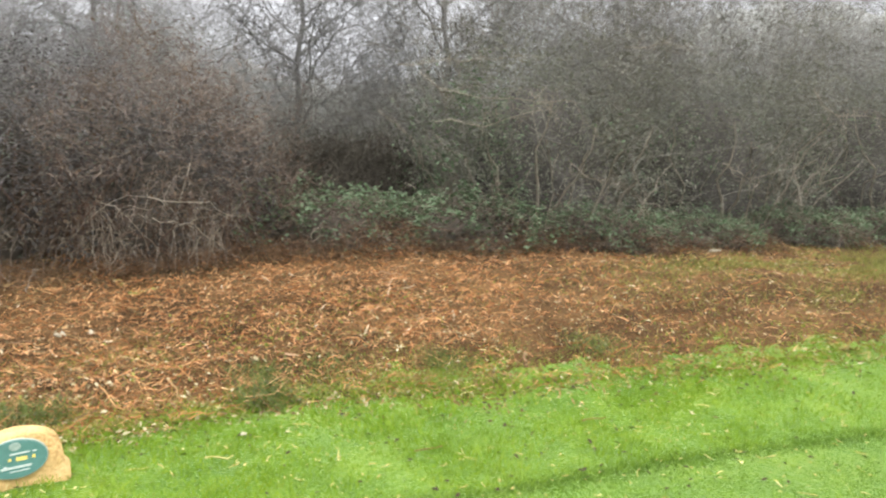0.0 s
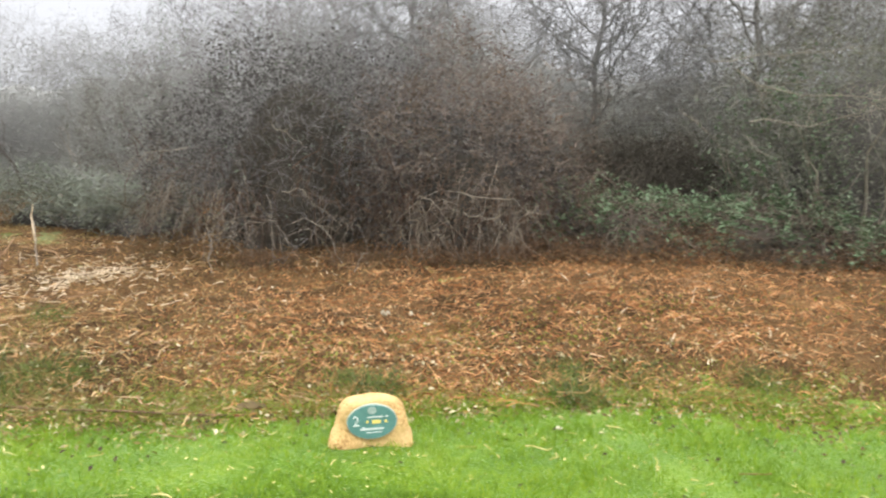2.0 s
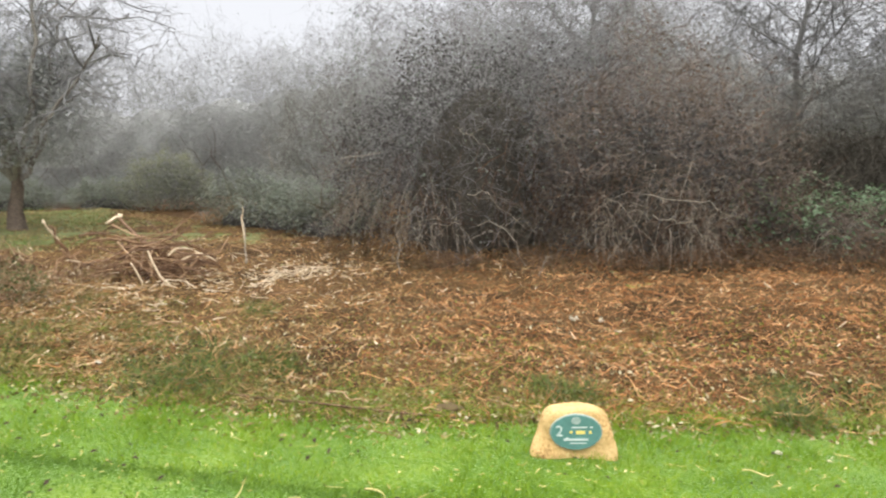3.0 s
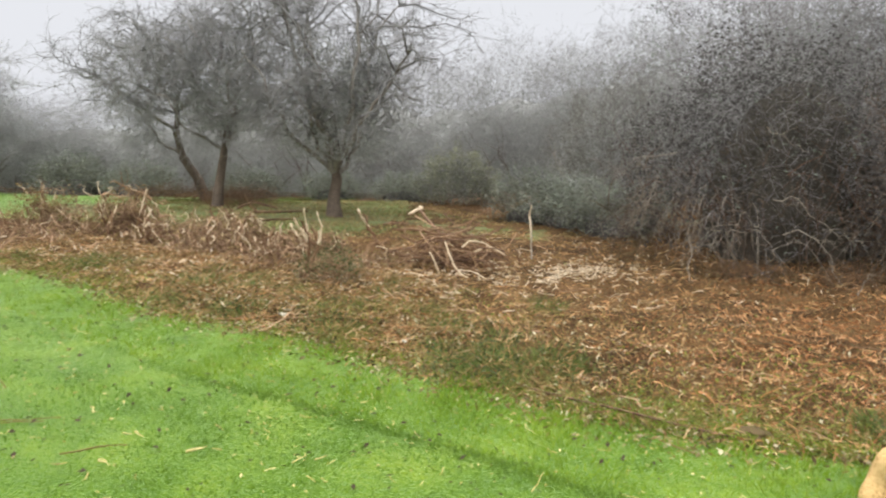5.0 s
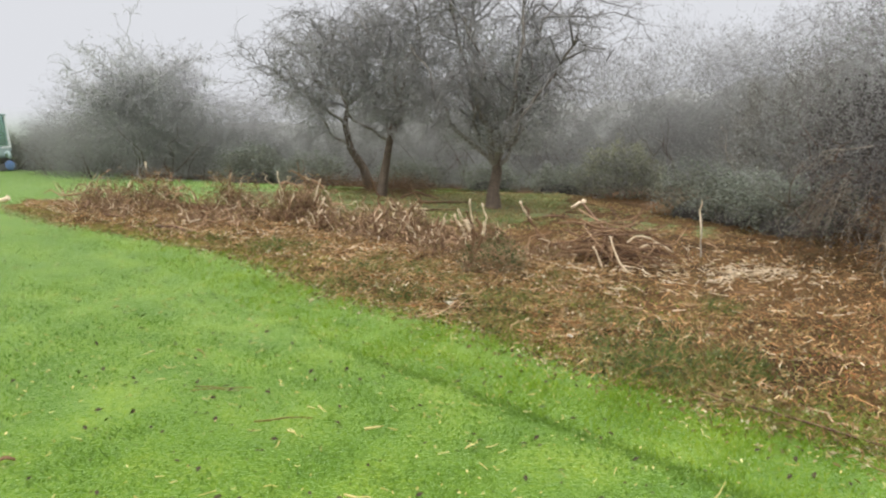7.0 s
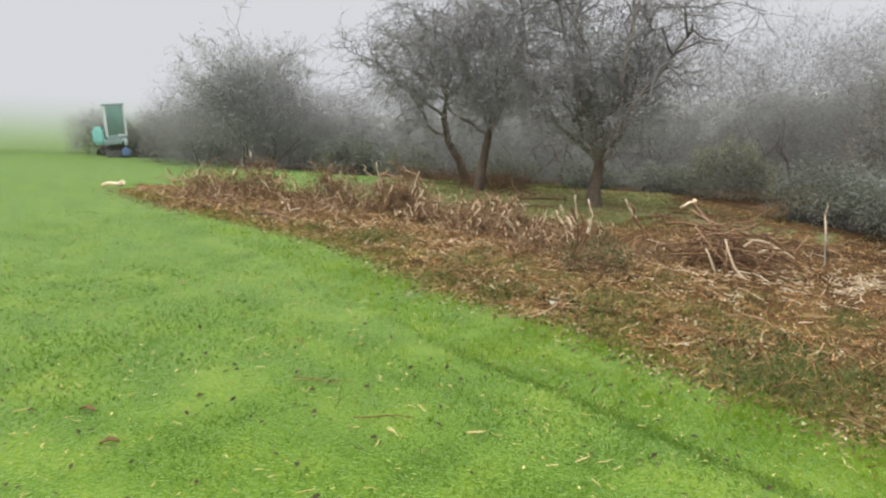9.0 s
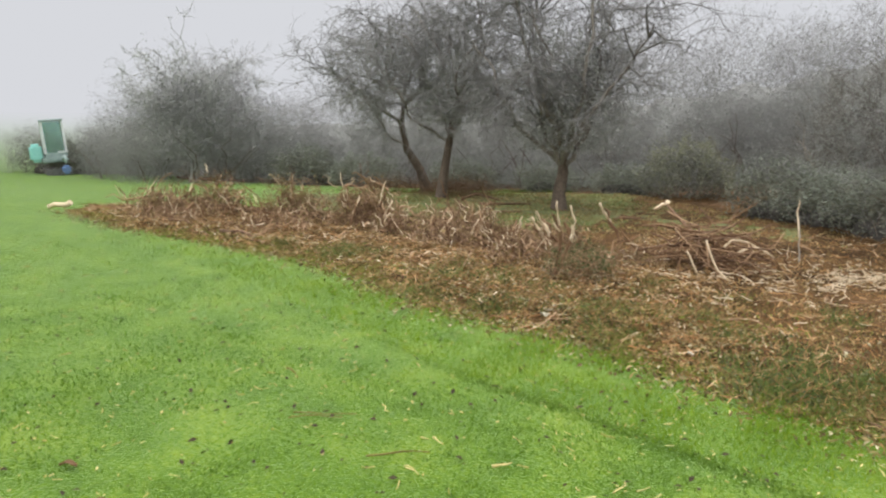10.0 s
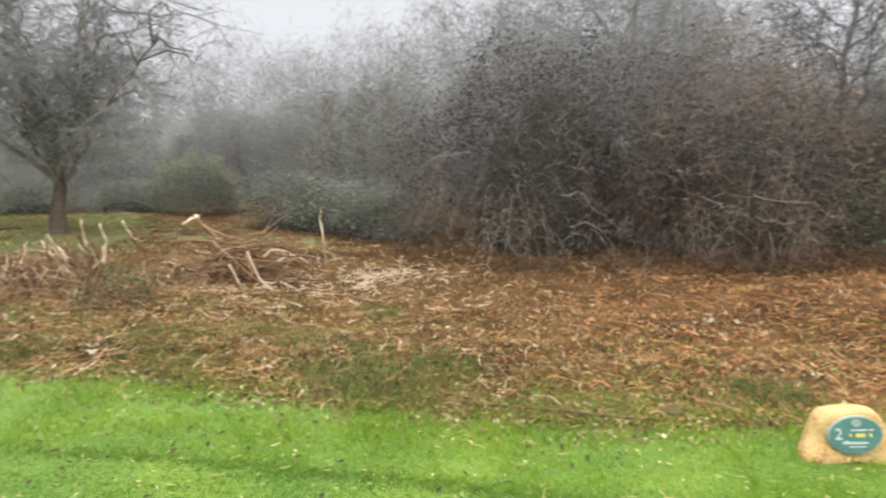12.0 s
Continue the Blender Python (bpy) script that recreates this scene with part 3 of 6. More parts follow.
def bush(name, m, r, h, n, material_, label, category, group="", thick=0.006, length=(0.35, 0.9), stems=40, stem_r=0.018,
         leaves=0, leaf=0.05, leaf_m=None, k=3, out=0.5, up=0.35, lumps=0.22, squash=0.75, shell=0.6, stem_m=None, sprays=0, droop=0.1, leaf_low=0.0, stem_h=0.75, thin=0.0, core=0, core_m=None, core_leaf=0.1, core_h=0.75,
         skirt=0, skirt_h=0.42, fine=False, clump=0.0, under=0.0, drapes=0, leaf_clump=0.0, inner=None):
    ob = thing(name, m, label, category, group)
    P = arch_stems(stems, r * (1 - under), h * stem_h, stem_r, 0.42, 7, 0.85, 0.25)
    B = boughs(P, 4, (0.15 * h, 0.35 * h), 0.6, 0.1, 5, 0.3, 0.2, 0.2)
    tube_parts("stem", P, taper(rng.uniform(stem_r * 0.6, stem_r * 1.5, stems), stem_r * 0.3, stems, 7), stem_m or M_STEM, ob)
    pieces = [tubes(B, taper(stem_r * 0.4, stem_r * 0.12, len(B), 5), 3), twig_fill(n, r, h, length, thick, k, out, up, 0.8, lumps, shell, droop, squash, 0.26, thin, skirt_h * h if skirt else 0.0, fine, clump, under)]
    if sprays:
        S, d = dome_points(sprays, r, h, lumps, 4.0, squash, 0.0, 0.0, under)
        way = unit(d + np.array([0, 0, 0.35]) + rng.normal(size=d.shape) * 0.25)
        SP = lines(S - way * 0.5, way, rng.uniform(0.6, 1.3, len(S)), 5, 0.22, 0.25)
        T2 = boughs(SP, 9, (0.15, 0.4), 0.6, 0.1, 3)
        pieces += [tubes(SP, taper(thick * 1.4, thick * 0.4, len(S), 5)), ribbons(T2, taper(thick * 2.0, thick * 0.8, len(T2), 3))]
    part("crown", joined(*pieces), material_, ob, kind="stuff")
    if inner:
        part("inner_shade_body", inner_shade_body(*inner[:2]), inner[2], ob, "lumpy inner body, coloured dark for shade")
    # Lower stems take a darker colour, painting in shade under the crown.
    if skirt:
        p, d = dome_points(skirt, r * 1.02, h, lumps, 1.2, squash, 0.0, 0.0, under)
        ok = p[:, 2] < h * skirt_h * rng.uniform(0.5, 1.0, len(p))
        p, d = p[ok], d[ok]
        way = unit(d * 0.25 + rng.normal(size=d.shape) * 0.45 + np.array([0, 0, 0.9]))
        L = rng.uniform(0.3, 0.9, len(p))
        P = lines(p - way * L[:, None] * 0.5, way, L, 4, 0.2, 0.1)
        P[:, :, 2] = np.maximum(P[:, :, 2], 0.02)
        part("shade_stems", tubes(P, taper(rng.uniform(0.004, 0.009, len(p)), 0.003, len(p), 4)), M_SHADE_STEM, ob, "bare lower stems, coloured dark for shade", kind="stuff")
    if drapes:
        a = np.repeat(rng.uniform(-2.25, -0.45, drapes), 6)
        nd = len(a)
        top = np.repeat(rng.uniform(0.45, 1.25, drapes), 6) * rng.uniform(0.5, 1.1, nd)
        a2, q0, q1 = a + rng.normal(size=nd) * 0.05, r * rng.uniform(0.72, 0.86, nd), r * rng.uniform(0.92, 1.1, nd)
        a1 = a + rng.normal(size=nd) * 0.20
        A = np.stack([q0 * np.cos(a2), q0 * np.sin(a2), top], -1)
        Z = np.stack([q1 * np.cos(a1), q1 * np.sin(a1), top * rng.uniform(-0.1, 0.45, nd)], -1)
        u = np.linspace(0, 1, 7)[None, :, None]
        P = A[:, None] * (1 - u) + Z[:, None] * u + np.cumsum(rng.normal(size=(nd, 7, 3)) * 0.022, 1)
        P[:, :, 2] += 0.30 * top[:, None] * 4 * u[:, :, 0] * (1 - u[:, :, 0])
        R = taper(rng.uniform(0.0025, 0.0065, nd), 0.0016, nd, 7)
        tube_parts("arching_stem", P[::3], R[::3], M_STEM, ob, 4, "pale bare arching stem")
        tube_parts("arching_stem", P[1::3], R[1::3], M_STEM_DULL, ob, 4, "dull brown bare arching stem")
        tube_parts("arching_stem", P[2::3], R[2::3], M_SHADE_STEM, ob, 4, "dark arching stem")
        spray = boughs(P, 3, (0.08, 0.25), 0.7, 0.0, 4, 0.2, 0.28, 0.3)
        part("twig_spray", tubes(spray, taper(0.0022, 0.0012, len(spray), 4)), M_STEM_DULL, ob, kind="stuff")
    # Inner leaves: dark ones imitate shade inside, haze-paled ones mist in the scrub.
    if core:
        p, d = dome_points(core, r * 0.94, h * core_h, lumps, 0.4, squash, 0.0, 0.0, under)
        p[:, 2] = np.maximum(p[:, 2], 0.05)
        part("inner_foliage", leaf_quads(p, rng.uniform(core_leaf * 0.6, core_leaf * 1.3, len(p)), 0.1), core_m or M_LEAF_INNER_SHADE, ob, kind="stuff")
    if leaves:
        p, d = dome_points(leaves, r * 1.03, h * 1.02, lumps, 2.5, squash, thin, leaf_clump, under)
        if leaf_low:
            p = p[p[:, 2] < h * leaf_low]
        p[:, 2] = np.maximum(p[:, 2], 0.05)
        part("foliage", leaf_quads(p, rng.uniform(leaf * 0.6, leaf * 1.3, len(p))), leaf_m or M_LEAF, ob, kind="stuff")
    return ob


def at_ground(x, y, turn=0.0, scale=1.0, sz=None, sink=0.0):
    return pose(x, y, float(ground_z(x, y)) - sink, 0, 0, turn) @ Matrix.Diagonal((scale, scale, sz or scale, 1))


def tree(name, m, trunk_line, trunk_r, limbs, reach, label, material_=None, twig_r=0.006, n1=7, n2=8, n3=6, group="", droop=0.15, ivy=0, ivy_at=(0, 0, 1.2), ivy_r=0.9, ivy_h=1.9, bark=None):
    """A bare tree: trunk line, first limbs as lines, then three orders of branches."""
    ob = thing(name, m, label, "tree", group)
    Tk = np.array(trunk_line, float)[None]
    u = np.linspace(0, 1, Tk.shape[1])
    flare = trunk_r * (1 - 0.45 * u + 0.35 * np.exp(-u * 9))
    part("trunk", tubes(Tk, flare[None], 10), bark or M_TRUNK, ob)
    limb = []
    for pts in limbs:
        pts = np.array(pts, float)
        kk = np.linspace(0, 1, len(pts))
        uu = np.linspace(0, 1, 12)
        L = np.stack([np.interp(uu, kk, pts[:, i]) for i in range(3)], -1)
        L[1:] += np.cumsum(rng.normal(size=(11, 3)) * np.array([0.075, 0.075, 0.045]), 0)
        limb.append(L)
    limb = np.array(limb)
    tube_parts("limb", limb, taper(trunk_r * 0.36, trunk_r * 0.07, len(limb), 12), bark or M_LIMB, ob, 6)
    b1 = boughs(limb, n1, (reach * 0.22, reach * 0.45), 0.75, 0.05, 6, 0.25, 0.24, droop)
    b2 = boughs(b1, n2, (reach * 0.12, reach * 0.26), 0.9, 0.0, 4, 0.15, 0.26, droop)
    b3 = boughs(b2, n3, (reach * 0.045, reach * 0.12), 0.95, 0.0, 3, 0.1, 0.25, droop)
    part("crown", joined(tubes(b1, taper(trunk_r * 0.16, trunk_r * 0.05, len(b1), 6), 4), tubes(b2, taper(twig_r * 1.7, twig_r * 0.8, len(b2), 4)),
                         ribbons(b3, taper(twig_r * 2.2, twig_r, len(b3), 3))), material_ or M_TWIG_FAR, ob, kind="stuff")
    if ivy:
        p, d = dome_points(ivy, ivy_r, ivy_h, 0.4, 0.3, 0.9)
        part("ivy", leaf_quads(p + np.array(ivy_at), rng.uniform(0.025, 0.055, ivy), 0.1), M_LEAF_MIST, ob, "dull olive ivy, paled in colour for mist", kind="stuff")
    return ob


def fan_limbs(foot, n, reach, height, seed):
    """Limbs that fan out from a fork."""
    r_ = random.Random(seed)
    out = []
    for i in range(n):
        a = 2 * math.pi * i / n + r_.uniform(-0.4, 0.4)
        q, z = reach * r_.uniform(0.5, 1.0), height * r_.uniform(0.65, 1.0)
        f = Vector(foot)
        out.append([f, f + Vector((0.45 * q * math.cos(a), 0.45 * q * math.sin(a), 0.36 * z)), f + Vector((0.62 * q * math.cos(a + 0.5), 0.62 * q * math.sin(a + 0.5), 0.72 * z)),
                    f + Vector((q * math.cos(a + 0.2), q * math.sin(a + 0.2), z))])
    return out


def side_limbs(leader, n, reach, rise, seed):
    """Crooked limbs leaving a leader at many heights, longest low down."""
    r_ = random.Random(seed)
    line = np.array(leader, float)
    kk = np.linspace(0, 1, len(line))
    out = []
    for i in range(n):
        u = 0.3 + 0.65 * i / n
        f = Vector([float(np.interp(u, kk, line[:, j])) for j in range(3)])
        a = 2.4 * i + r_.uniform(-0.5, 0.5)
        q, z = reach * (1.15 - 0.7 * u) * r_.uniform(0.7, 1.1), rise * r_.uniform(0.55, 1.1)
        a2, a3 = a + r_.uniform(-0.6, 0.6), a + r_.uniform(-0.5, 0.5)
        out.append([f, f + Vector((0.35 * q * math.cos(a), 0.35 * q * math.sin(a), 0.25 * z)), f + Vector((0.7 * q * math.cos(a2), 0.7 * q * math.sin(a2), 0.7 * z)),
                    f + Vector((q * math.cos(a3), q * math.sin(a3), z))])
    return out


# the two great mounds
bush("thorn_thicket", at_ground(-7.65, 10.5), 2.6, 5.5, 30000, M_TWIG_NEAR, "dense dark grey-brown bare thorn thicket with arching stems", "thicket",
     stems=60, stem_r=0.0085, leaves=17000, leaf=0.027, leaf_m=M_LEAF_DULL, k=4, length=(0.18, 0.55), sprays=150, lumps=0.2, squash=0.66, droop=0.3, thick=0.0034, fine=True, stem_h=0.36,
     thin=0.66, core=20000, core_leaf=0.040, core_h=0.56, skirt=2300, skirt_h=0.34, clump=0.65, under=0.2, stem_m=M_STEM_DULL, inner=(1.25, 2.6, M_SHADE_LEAF), drapes=20, leaf_clump=0.7)
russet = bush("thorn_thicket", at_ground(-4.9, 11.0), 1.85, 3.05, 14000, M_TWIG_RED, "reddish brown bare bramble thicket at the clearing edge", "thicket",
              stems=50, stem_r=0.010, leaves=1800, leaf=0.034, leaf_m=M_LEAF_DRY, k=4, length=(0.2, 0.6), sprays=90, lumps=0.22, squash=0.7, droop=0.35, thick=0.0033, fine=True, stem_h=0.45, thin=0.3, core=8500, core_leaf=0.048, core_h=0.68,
              skirt=2000, skirt_h=0.4, clump=0.5, under=0.18, inner=(1.0, 1.5, M_SHADE_LEAF), drapes=24)
bramble = bush("bramble_mound", at_ground(-2.55, 11.9, 0, 1.0, 0.74), 1.35, 1.25, 900, M_TWIG_RED, "low bramble mound with glossy dark green leaves", "bramble",
               "bramble mounds", stems=30, stem_r=0.006, leaves=8500, leaf=0.046, squash=0.6, sprays=14, droop=0.4, thick=0.004, lumps=0.34, core=1500, core_leaf=0.05, core_h=0.7, core_m=M_SHADE_LEAF, leaf_clump=0.7, under=0.12, drapes=3, inner=(1.0, 0.8, M_SHADE_LEAF))
for x, y, turn, sc in ((-0.7, 12.4, 130, 1.1), (1.75, 12.95, 40, 0.9), (3.7, 13.85, 250, 0.8), (6.0, 15.2, 10, 0.9), (8.2, 16.3, 120, 0.9)):
    copy_thing(bramble, at_ground(x, y, turn, sc, 0.86 * sc))

mass = bush("hawthorn_thicket", at_ground(0.8, 15.0), 2.8, 6.0, 24000, M_TWIG_GREEN, "tall tangled hawthorn thicket hung with pale lichen twigs", "thicket",
            "hawthorn thickets", stems=50, stem_r=0.026, leaves=8000, leaf=0.04, k=3, length=(0.25, 0.75), fine=True, sprays=150, lumps=0.24, leaf_low=0.42, squash=0.68, droop=0.3, thick=0.0034, stem_h=0.6,
            thin=0.2, core=16000, core_leaf=0.040, core_h=0.62, core_m=M_LEAF_THICKET, clump=0.55, under=0.12, drapes=10, leaf_clump=0.6, inner=(1.5, 3.0, M_INNER_SHADE))
for x, y, turn, sc, sz in ((4.6, 17.2, 110, 1.0, 1.0), (8.8, 19.4, 220, 1.05, 1.05), (13.2, 21.8, 320, 1.1, 1.1), (-3.1, 15.6, 170, 0.7, 0.5)):
    copy_thing(mass, at_ground(x, y, turn, sc, sz))

bush("holly_bush", at_ground(-0.55, 13.5), 1.0, 2.7, 500, M_TWIG_GREEN, "dark green holly bush growing up against the thicket", "bush", stems=10, stem_r=0.014,
     leaves=5200, leaf=0.046, leaf_m=M_LEAF, length=(0.2, 0.5), lumps=0.34, squash=0.85, stem_h=0.7, core=1800, core_leaf=0.055, core_h=0.85, core_m=M_LEAF_THICKET, leaf_clump=0.6)

# Added dark growth: its colour stands for the shaded hollow behind the brambles.
bush("shade_hollow_thicket", at_ground(-2.75, 14.2), 1.6, 1.75, 6000, M_SHADE_LEAF, "dark tangle standing for the shaded hollow behind the brambles", "thicket", stems=16, stem_r=0.012, stem_m=M_SHADE_STEM,
     k=3, fine=True, thick=0.005, lumps=0.25, core=5000, core_m=M_SHADE_LEAF, core_leaf=0.05, core_h=0.9, inner=(1.3, 1.4, M_SHADE_LEAF))

# dead bracken along the foot of the thickets
bracken = bush("dead_bracken", at_ground(-1.6, 11.1, 0, 1.0, 0.65), 0.75, 0.8, 520, M_RUST_BARK, "rust-brown dead bracken and bramble stalks", "bracken", "dead bracken clumps",
               stems=34, stem_r=0.005, stem_m=M_RUST_BARK, leaves=420, leaf=0.036, leaf_m=M_LEAF_DRY, length=(0.2, 0.6), up=0.7, squash=0.8, stem_h=0.9, thick=0.004, lumps=0.35)
for x, y, turn, sc in ((0.5, 12.3, 50, 1.1), (2.3, 12.5, 200, 0.9), (4.4, 13.6, 300, 0.9), (-3.5, 10.5, 20, 0.9), (-4.6, 9.5, 170, 0.8), (-5.6, 8.95, 60, 0.7), (-3.9, 9.95, 210, 0.75), (-2.6, 10.6, 90, 0.8), (-0.3, 11.25, 330, 0.8), (1.4, 12.25, 140, 0.9), (3.4, 13.0, 20, 0.8), (-6.7, 8.5, 280, 0.6),
                       (6.5, 14.9, 100, 0.9), (-18.6, 5.0, 10, 1.2), (-17.6, 4.7, 250, 1.0), (-19.8, 3.6, 10, 1.1)):
    copy_thing(bracken, at_ground(x, y, turn, sc, 0.72 * sc))


def dead_branch(pts, r, twigs=7):
    """A pale dead branch with side twigs, pulled towards the camera to fit its view."""
    near = 0.91 if -5.75 < pts[0][0] < -3.4 else 0.955
    pts = np.array(pts, float) * near + np.array([-0.4, 0.55, 1.74]) * (1 - near)
    foot = pts[0].copy()
    uu, kk = np.linspace(0, 1, 9), np.linspace(0, 1, len(pts))
    P = np.stack([np.interp(uu, kk, pts[:, i] - foot[i]) for i in range(3)], -1)[None]
    P[0, 1:] += np.cumsum(rng.normal(size=(8, 3)) * 0.034, 0)
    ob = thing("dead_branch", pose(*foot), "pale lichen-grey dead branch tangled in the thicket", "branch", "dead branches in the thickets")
    r = r * 0.72
    part("bough", tubes(P, taper(r, r * 0.35, 1, 9), 6), M_STEM, ob)
    B = boughs(P, twigs, (0.15, 0.5), 0.8, 0.1, 5, 0.1, 0.28, 0.1)
    tube_parts("side_twig", B, taper(r * 0.4, r * 0.15, len(B), 5), M_STEM, ob, 3)
    part("twig_spray", tubes(boughs(B, 5, (0.06, 0.2), 0.8, 0.1, 4, 0.15, 0.28, 0.15), taper(0.0022, 0.0012, 5 * len(B), 4)), M_STEM_DULL, ob, kind="stuff")


for pts, r, n in (([(-7.28, 7.98, 0.0), (-7.38, 7.88, 0.52), (-7.5, 7.78, 0.78)], 0.018, 1), ([(-6.83, 8.61, 2.05), (-6.54, 8.83, 1.73)], 0.013, 2),
                  ([(-6.58, 8.55, 1.14), (-6.38, 8.7, 1.23), (-6.21, 8.81, 1.06), (-5.97, 8.97, 0.81)], 0.014, 6),
                  ([(-6.46, 8.64, 0.71), (-6.27, 8.77, 0.8), (-6.0, 8.95, 0.62), (-5.79, 9.08, 0.1)], 0.014, 6),
                  
                  ([(-5.17, 9.76, 1.18), (-4.76, 9.95, 1.02), (-4.58, 10.03, 0.93)], 0.014, 8), ([(-4.59, 10.03, 1.23), (-4.04, 10.24, 1.06), (-3.48, 10.42, 0.84)], 0.014, 9),
                  ([(-4.5, 9.95, 0.96), (-4.06, 10.13, 0.79), (-3.6, 10.28, 0.3)], 0.012, 8), ([(-5.72, 9.12, 0.05), (-5.45, 9.28, 0.32)], 0.014, 1),
                  ([(-1.69, 12.0, 0.1), (-1.48, 12.0, 0.63), (-1.21, 12.0, 0.2)], 0.012, 5),
                  ([(-1.19, 11.79, 3.15), (-0.49, 11.84, 2.75), (0.28, 11.84, 2.73), (1.17, 11.77, 2.65)], 0.016, 16),
                  ([(-0.95, 11.81, 2.42), (-0.3, 11.84, 2.33), (0.5, 11.83, 2.61)], 0.014, 12), ([(-1.57, 12.05, 3.3), (-0.44, 12.14, 3.39), (0.69, 12.12, 3.54)], 0.014, 14),
                  ([(3.91, 13.53, 1.96), (4.36, 13.38, 1.72), (5.12, 13.08, 1.91)], 0.016, 12), ([(5.14, 13.07, 3.2), (5.55, 12.89, 2.75), (6.12, 12.61, 2.7)], 0.015, 12),
                  ([(0.53, 11.83, 2.91), (0.72, 11.81, 2.58)], 0.014, 4), ([(1.12, 12.08, 1.91), (1.52, 12.02, 1.57)], 0.013, 8),
                  ([(2.21, 13.94, 3.95), (2.95, 13.79, 4.14), (3.68, 13.59, 3.98)], 0.014, 12), ([(-7.62, 7.9, 1.67), (-7.93, 7.6, 1.45), (-8.23, 7.5, 1.08)], 0.012, 6)):
    dead_branch(pts, r * 0.66, n)

# the far wood behind the scrub: one lumpy body whose colour imitates mist in the gaps
WOOD_LINE = np.array([(-38.0, -6.5), (-32.5, -0.5), (-30.0, 4.0), (-27.5, 8.5), (-24.5, 12.8), (-20.0, 16.6), (-16.0, 18.4), (-12.0, 18.8), (-9.0, 19.4), (-5.0, 20.6), (0.0, 22.8), (5.0, 24.8), (11.0, 27.2), (19.0, 30.0)])
WOOD_TOP = np.array([1.4, 1.8, 2.2, 2.5, 3.0, 3.3, 3.5, 4.0, 4.2, 3.6, 4.0, 6.2, 7.0, 7.2])
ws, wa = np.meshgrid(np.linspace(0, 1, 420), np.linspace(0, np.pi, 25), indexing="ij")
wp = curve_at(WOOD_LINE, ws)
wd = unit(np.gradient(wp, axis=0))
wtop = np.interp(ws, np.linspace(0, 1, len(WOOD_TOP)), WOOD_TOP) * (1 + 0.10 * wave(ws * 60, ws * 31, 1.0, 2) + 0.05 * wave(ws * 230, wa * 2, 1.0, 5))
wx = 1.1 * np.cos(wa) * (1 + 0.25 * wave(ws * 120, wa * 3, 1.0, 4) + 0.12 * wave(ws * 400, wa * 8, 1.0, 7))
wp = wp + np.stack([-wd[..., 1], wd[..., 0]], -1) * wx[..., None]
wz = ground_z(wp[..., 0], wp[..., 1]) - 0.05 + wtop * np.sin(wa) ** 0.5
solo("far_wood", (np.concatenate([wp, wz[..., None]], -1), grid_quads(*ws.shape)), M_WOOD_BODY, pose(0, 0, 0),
     "far wood as one lumpy body, coloured mist grey, behind the scrub", "wood", kind="structure")

# bare trees behind the mounds
leader = [(0, 0, -0.1), (0.06, 0.02, 0.8), (-0.03, 0.06, 1.6), (0.12, 0.0, 2.5), (0.0, 0.1, 3.4), (0.16, 0.05, 4.3), (0.1, 0.0, 5.2)]
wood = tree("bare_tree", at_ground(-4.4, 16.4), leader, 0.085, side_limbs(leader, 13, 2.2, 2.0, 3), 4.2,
            "bare leafless tree with forked limbs, greyed for mist", M_TWIG_FAR, 0.0045, 9, 8, 5, "bare trees", bark=M_TWIG_FAR)
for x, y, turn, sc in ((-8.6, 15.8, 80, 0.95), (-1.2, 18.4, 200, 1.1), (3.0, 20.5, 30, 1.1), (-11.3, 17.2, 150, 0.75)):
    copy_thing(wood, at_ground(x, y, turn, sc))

scrub = bush("far_scrub", at_ground(-16.4, 15.4), 2.3, 4.5, 12000, M_TWIG_FAR, "leafless scrub at the wood edge, greyed in colour for mist", "scrub", "wood edge scrub",
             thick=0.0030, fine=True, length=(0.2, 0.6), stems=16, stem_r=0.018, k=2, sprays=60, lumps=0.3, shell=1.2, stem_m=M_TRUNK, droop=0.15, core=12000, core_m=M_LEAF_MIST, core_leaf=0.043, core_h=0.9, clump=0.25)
lichened = bush("lichened_scrub", at_ground(-13.6, 12.6), 1.5, 2.9, 9000, M_TWIG_GREEN, "yellowish lichened scrub bush at the wood edge", "scrub",
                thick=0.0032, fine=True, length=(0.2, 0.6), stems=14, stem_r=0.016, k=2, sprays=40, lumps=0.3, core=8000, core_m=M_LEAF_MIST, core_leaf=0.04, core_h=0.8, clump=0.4)
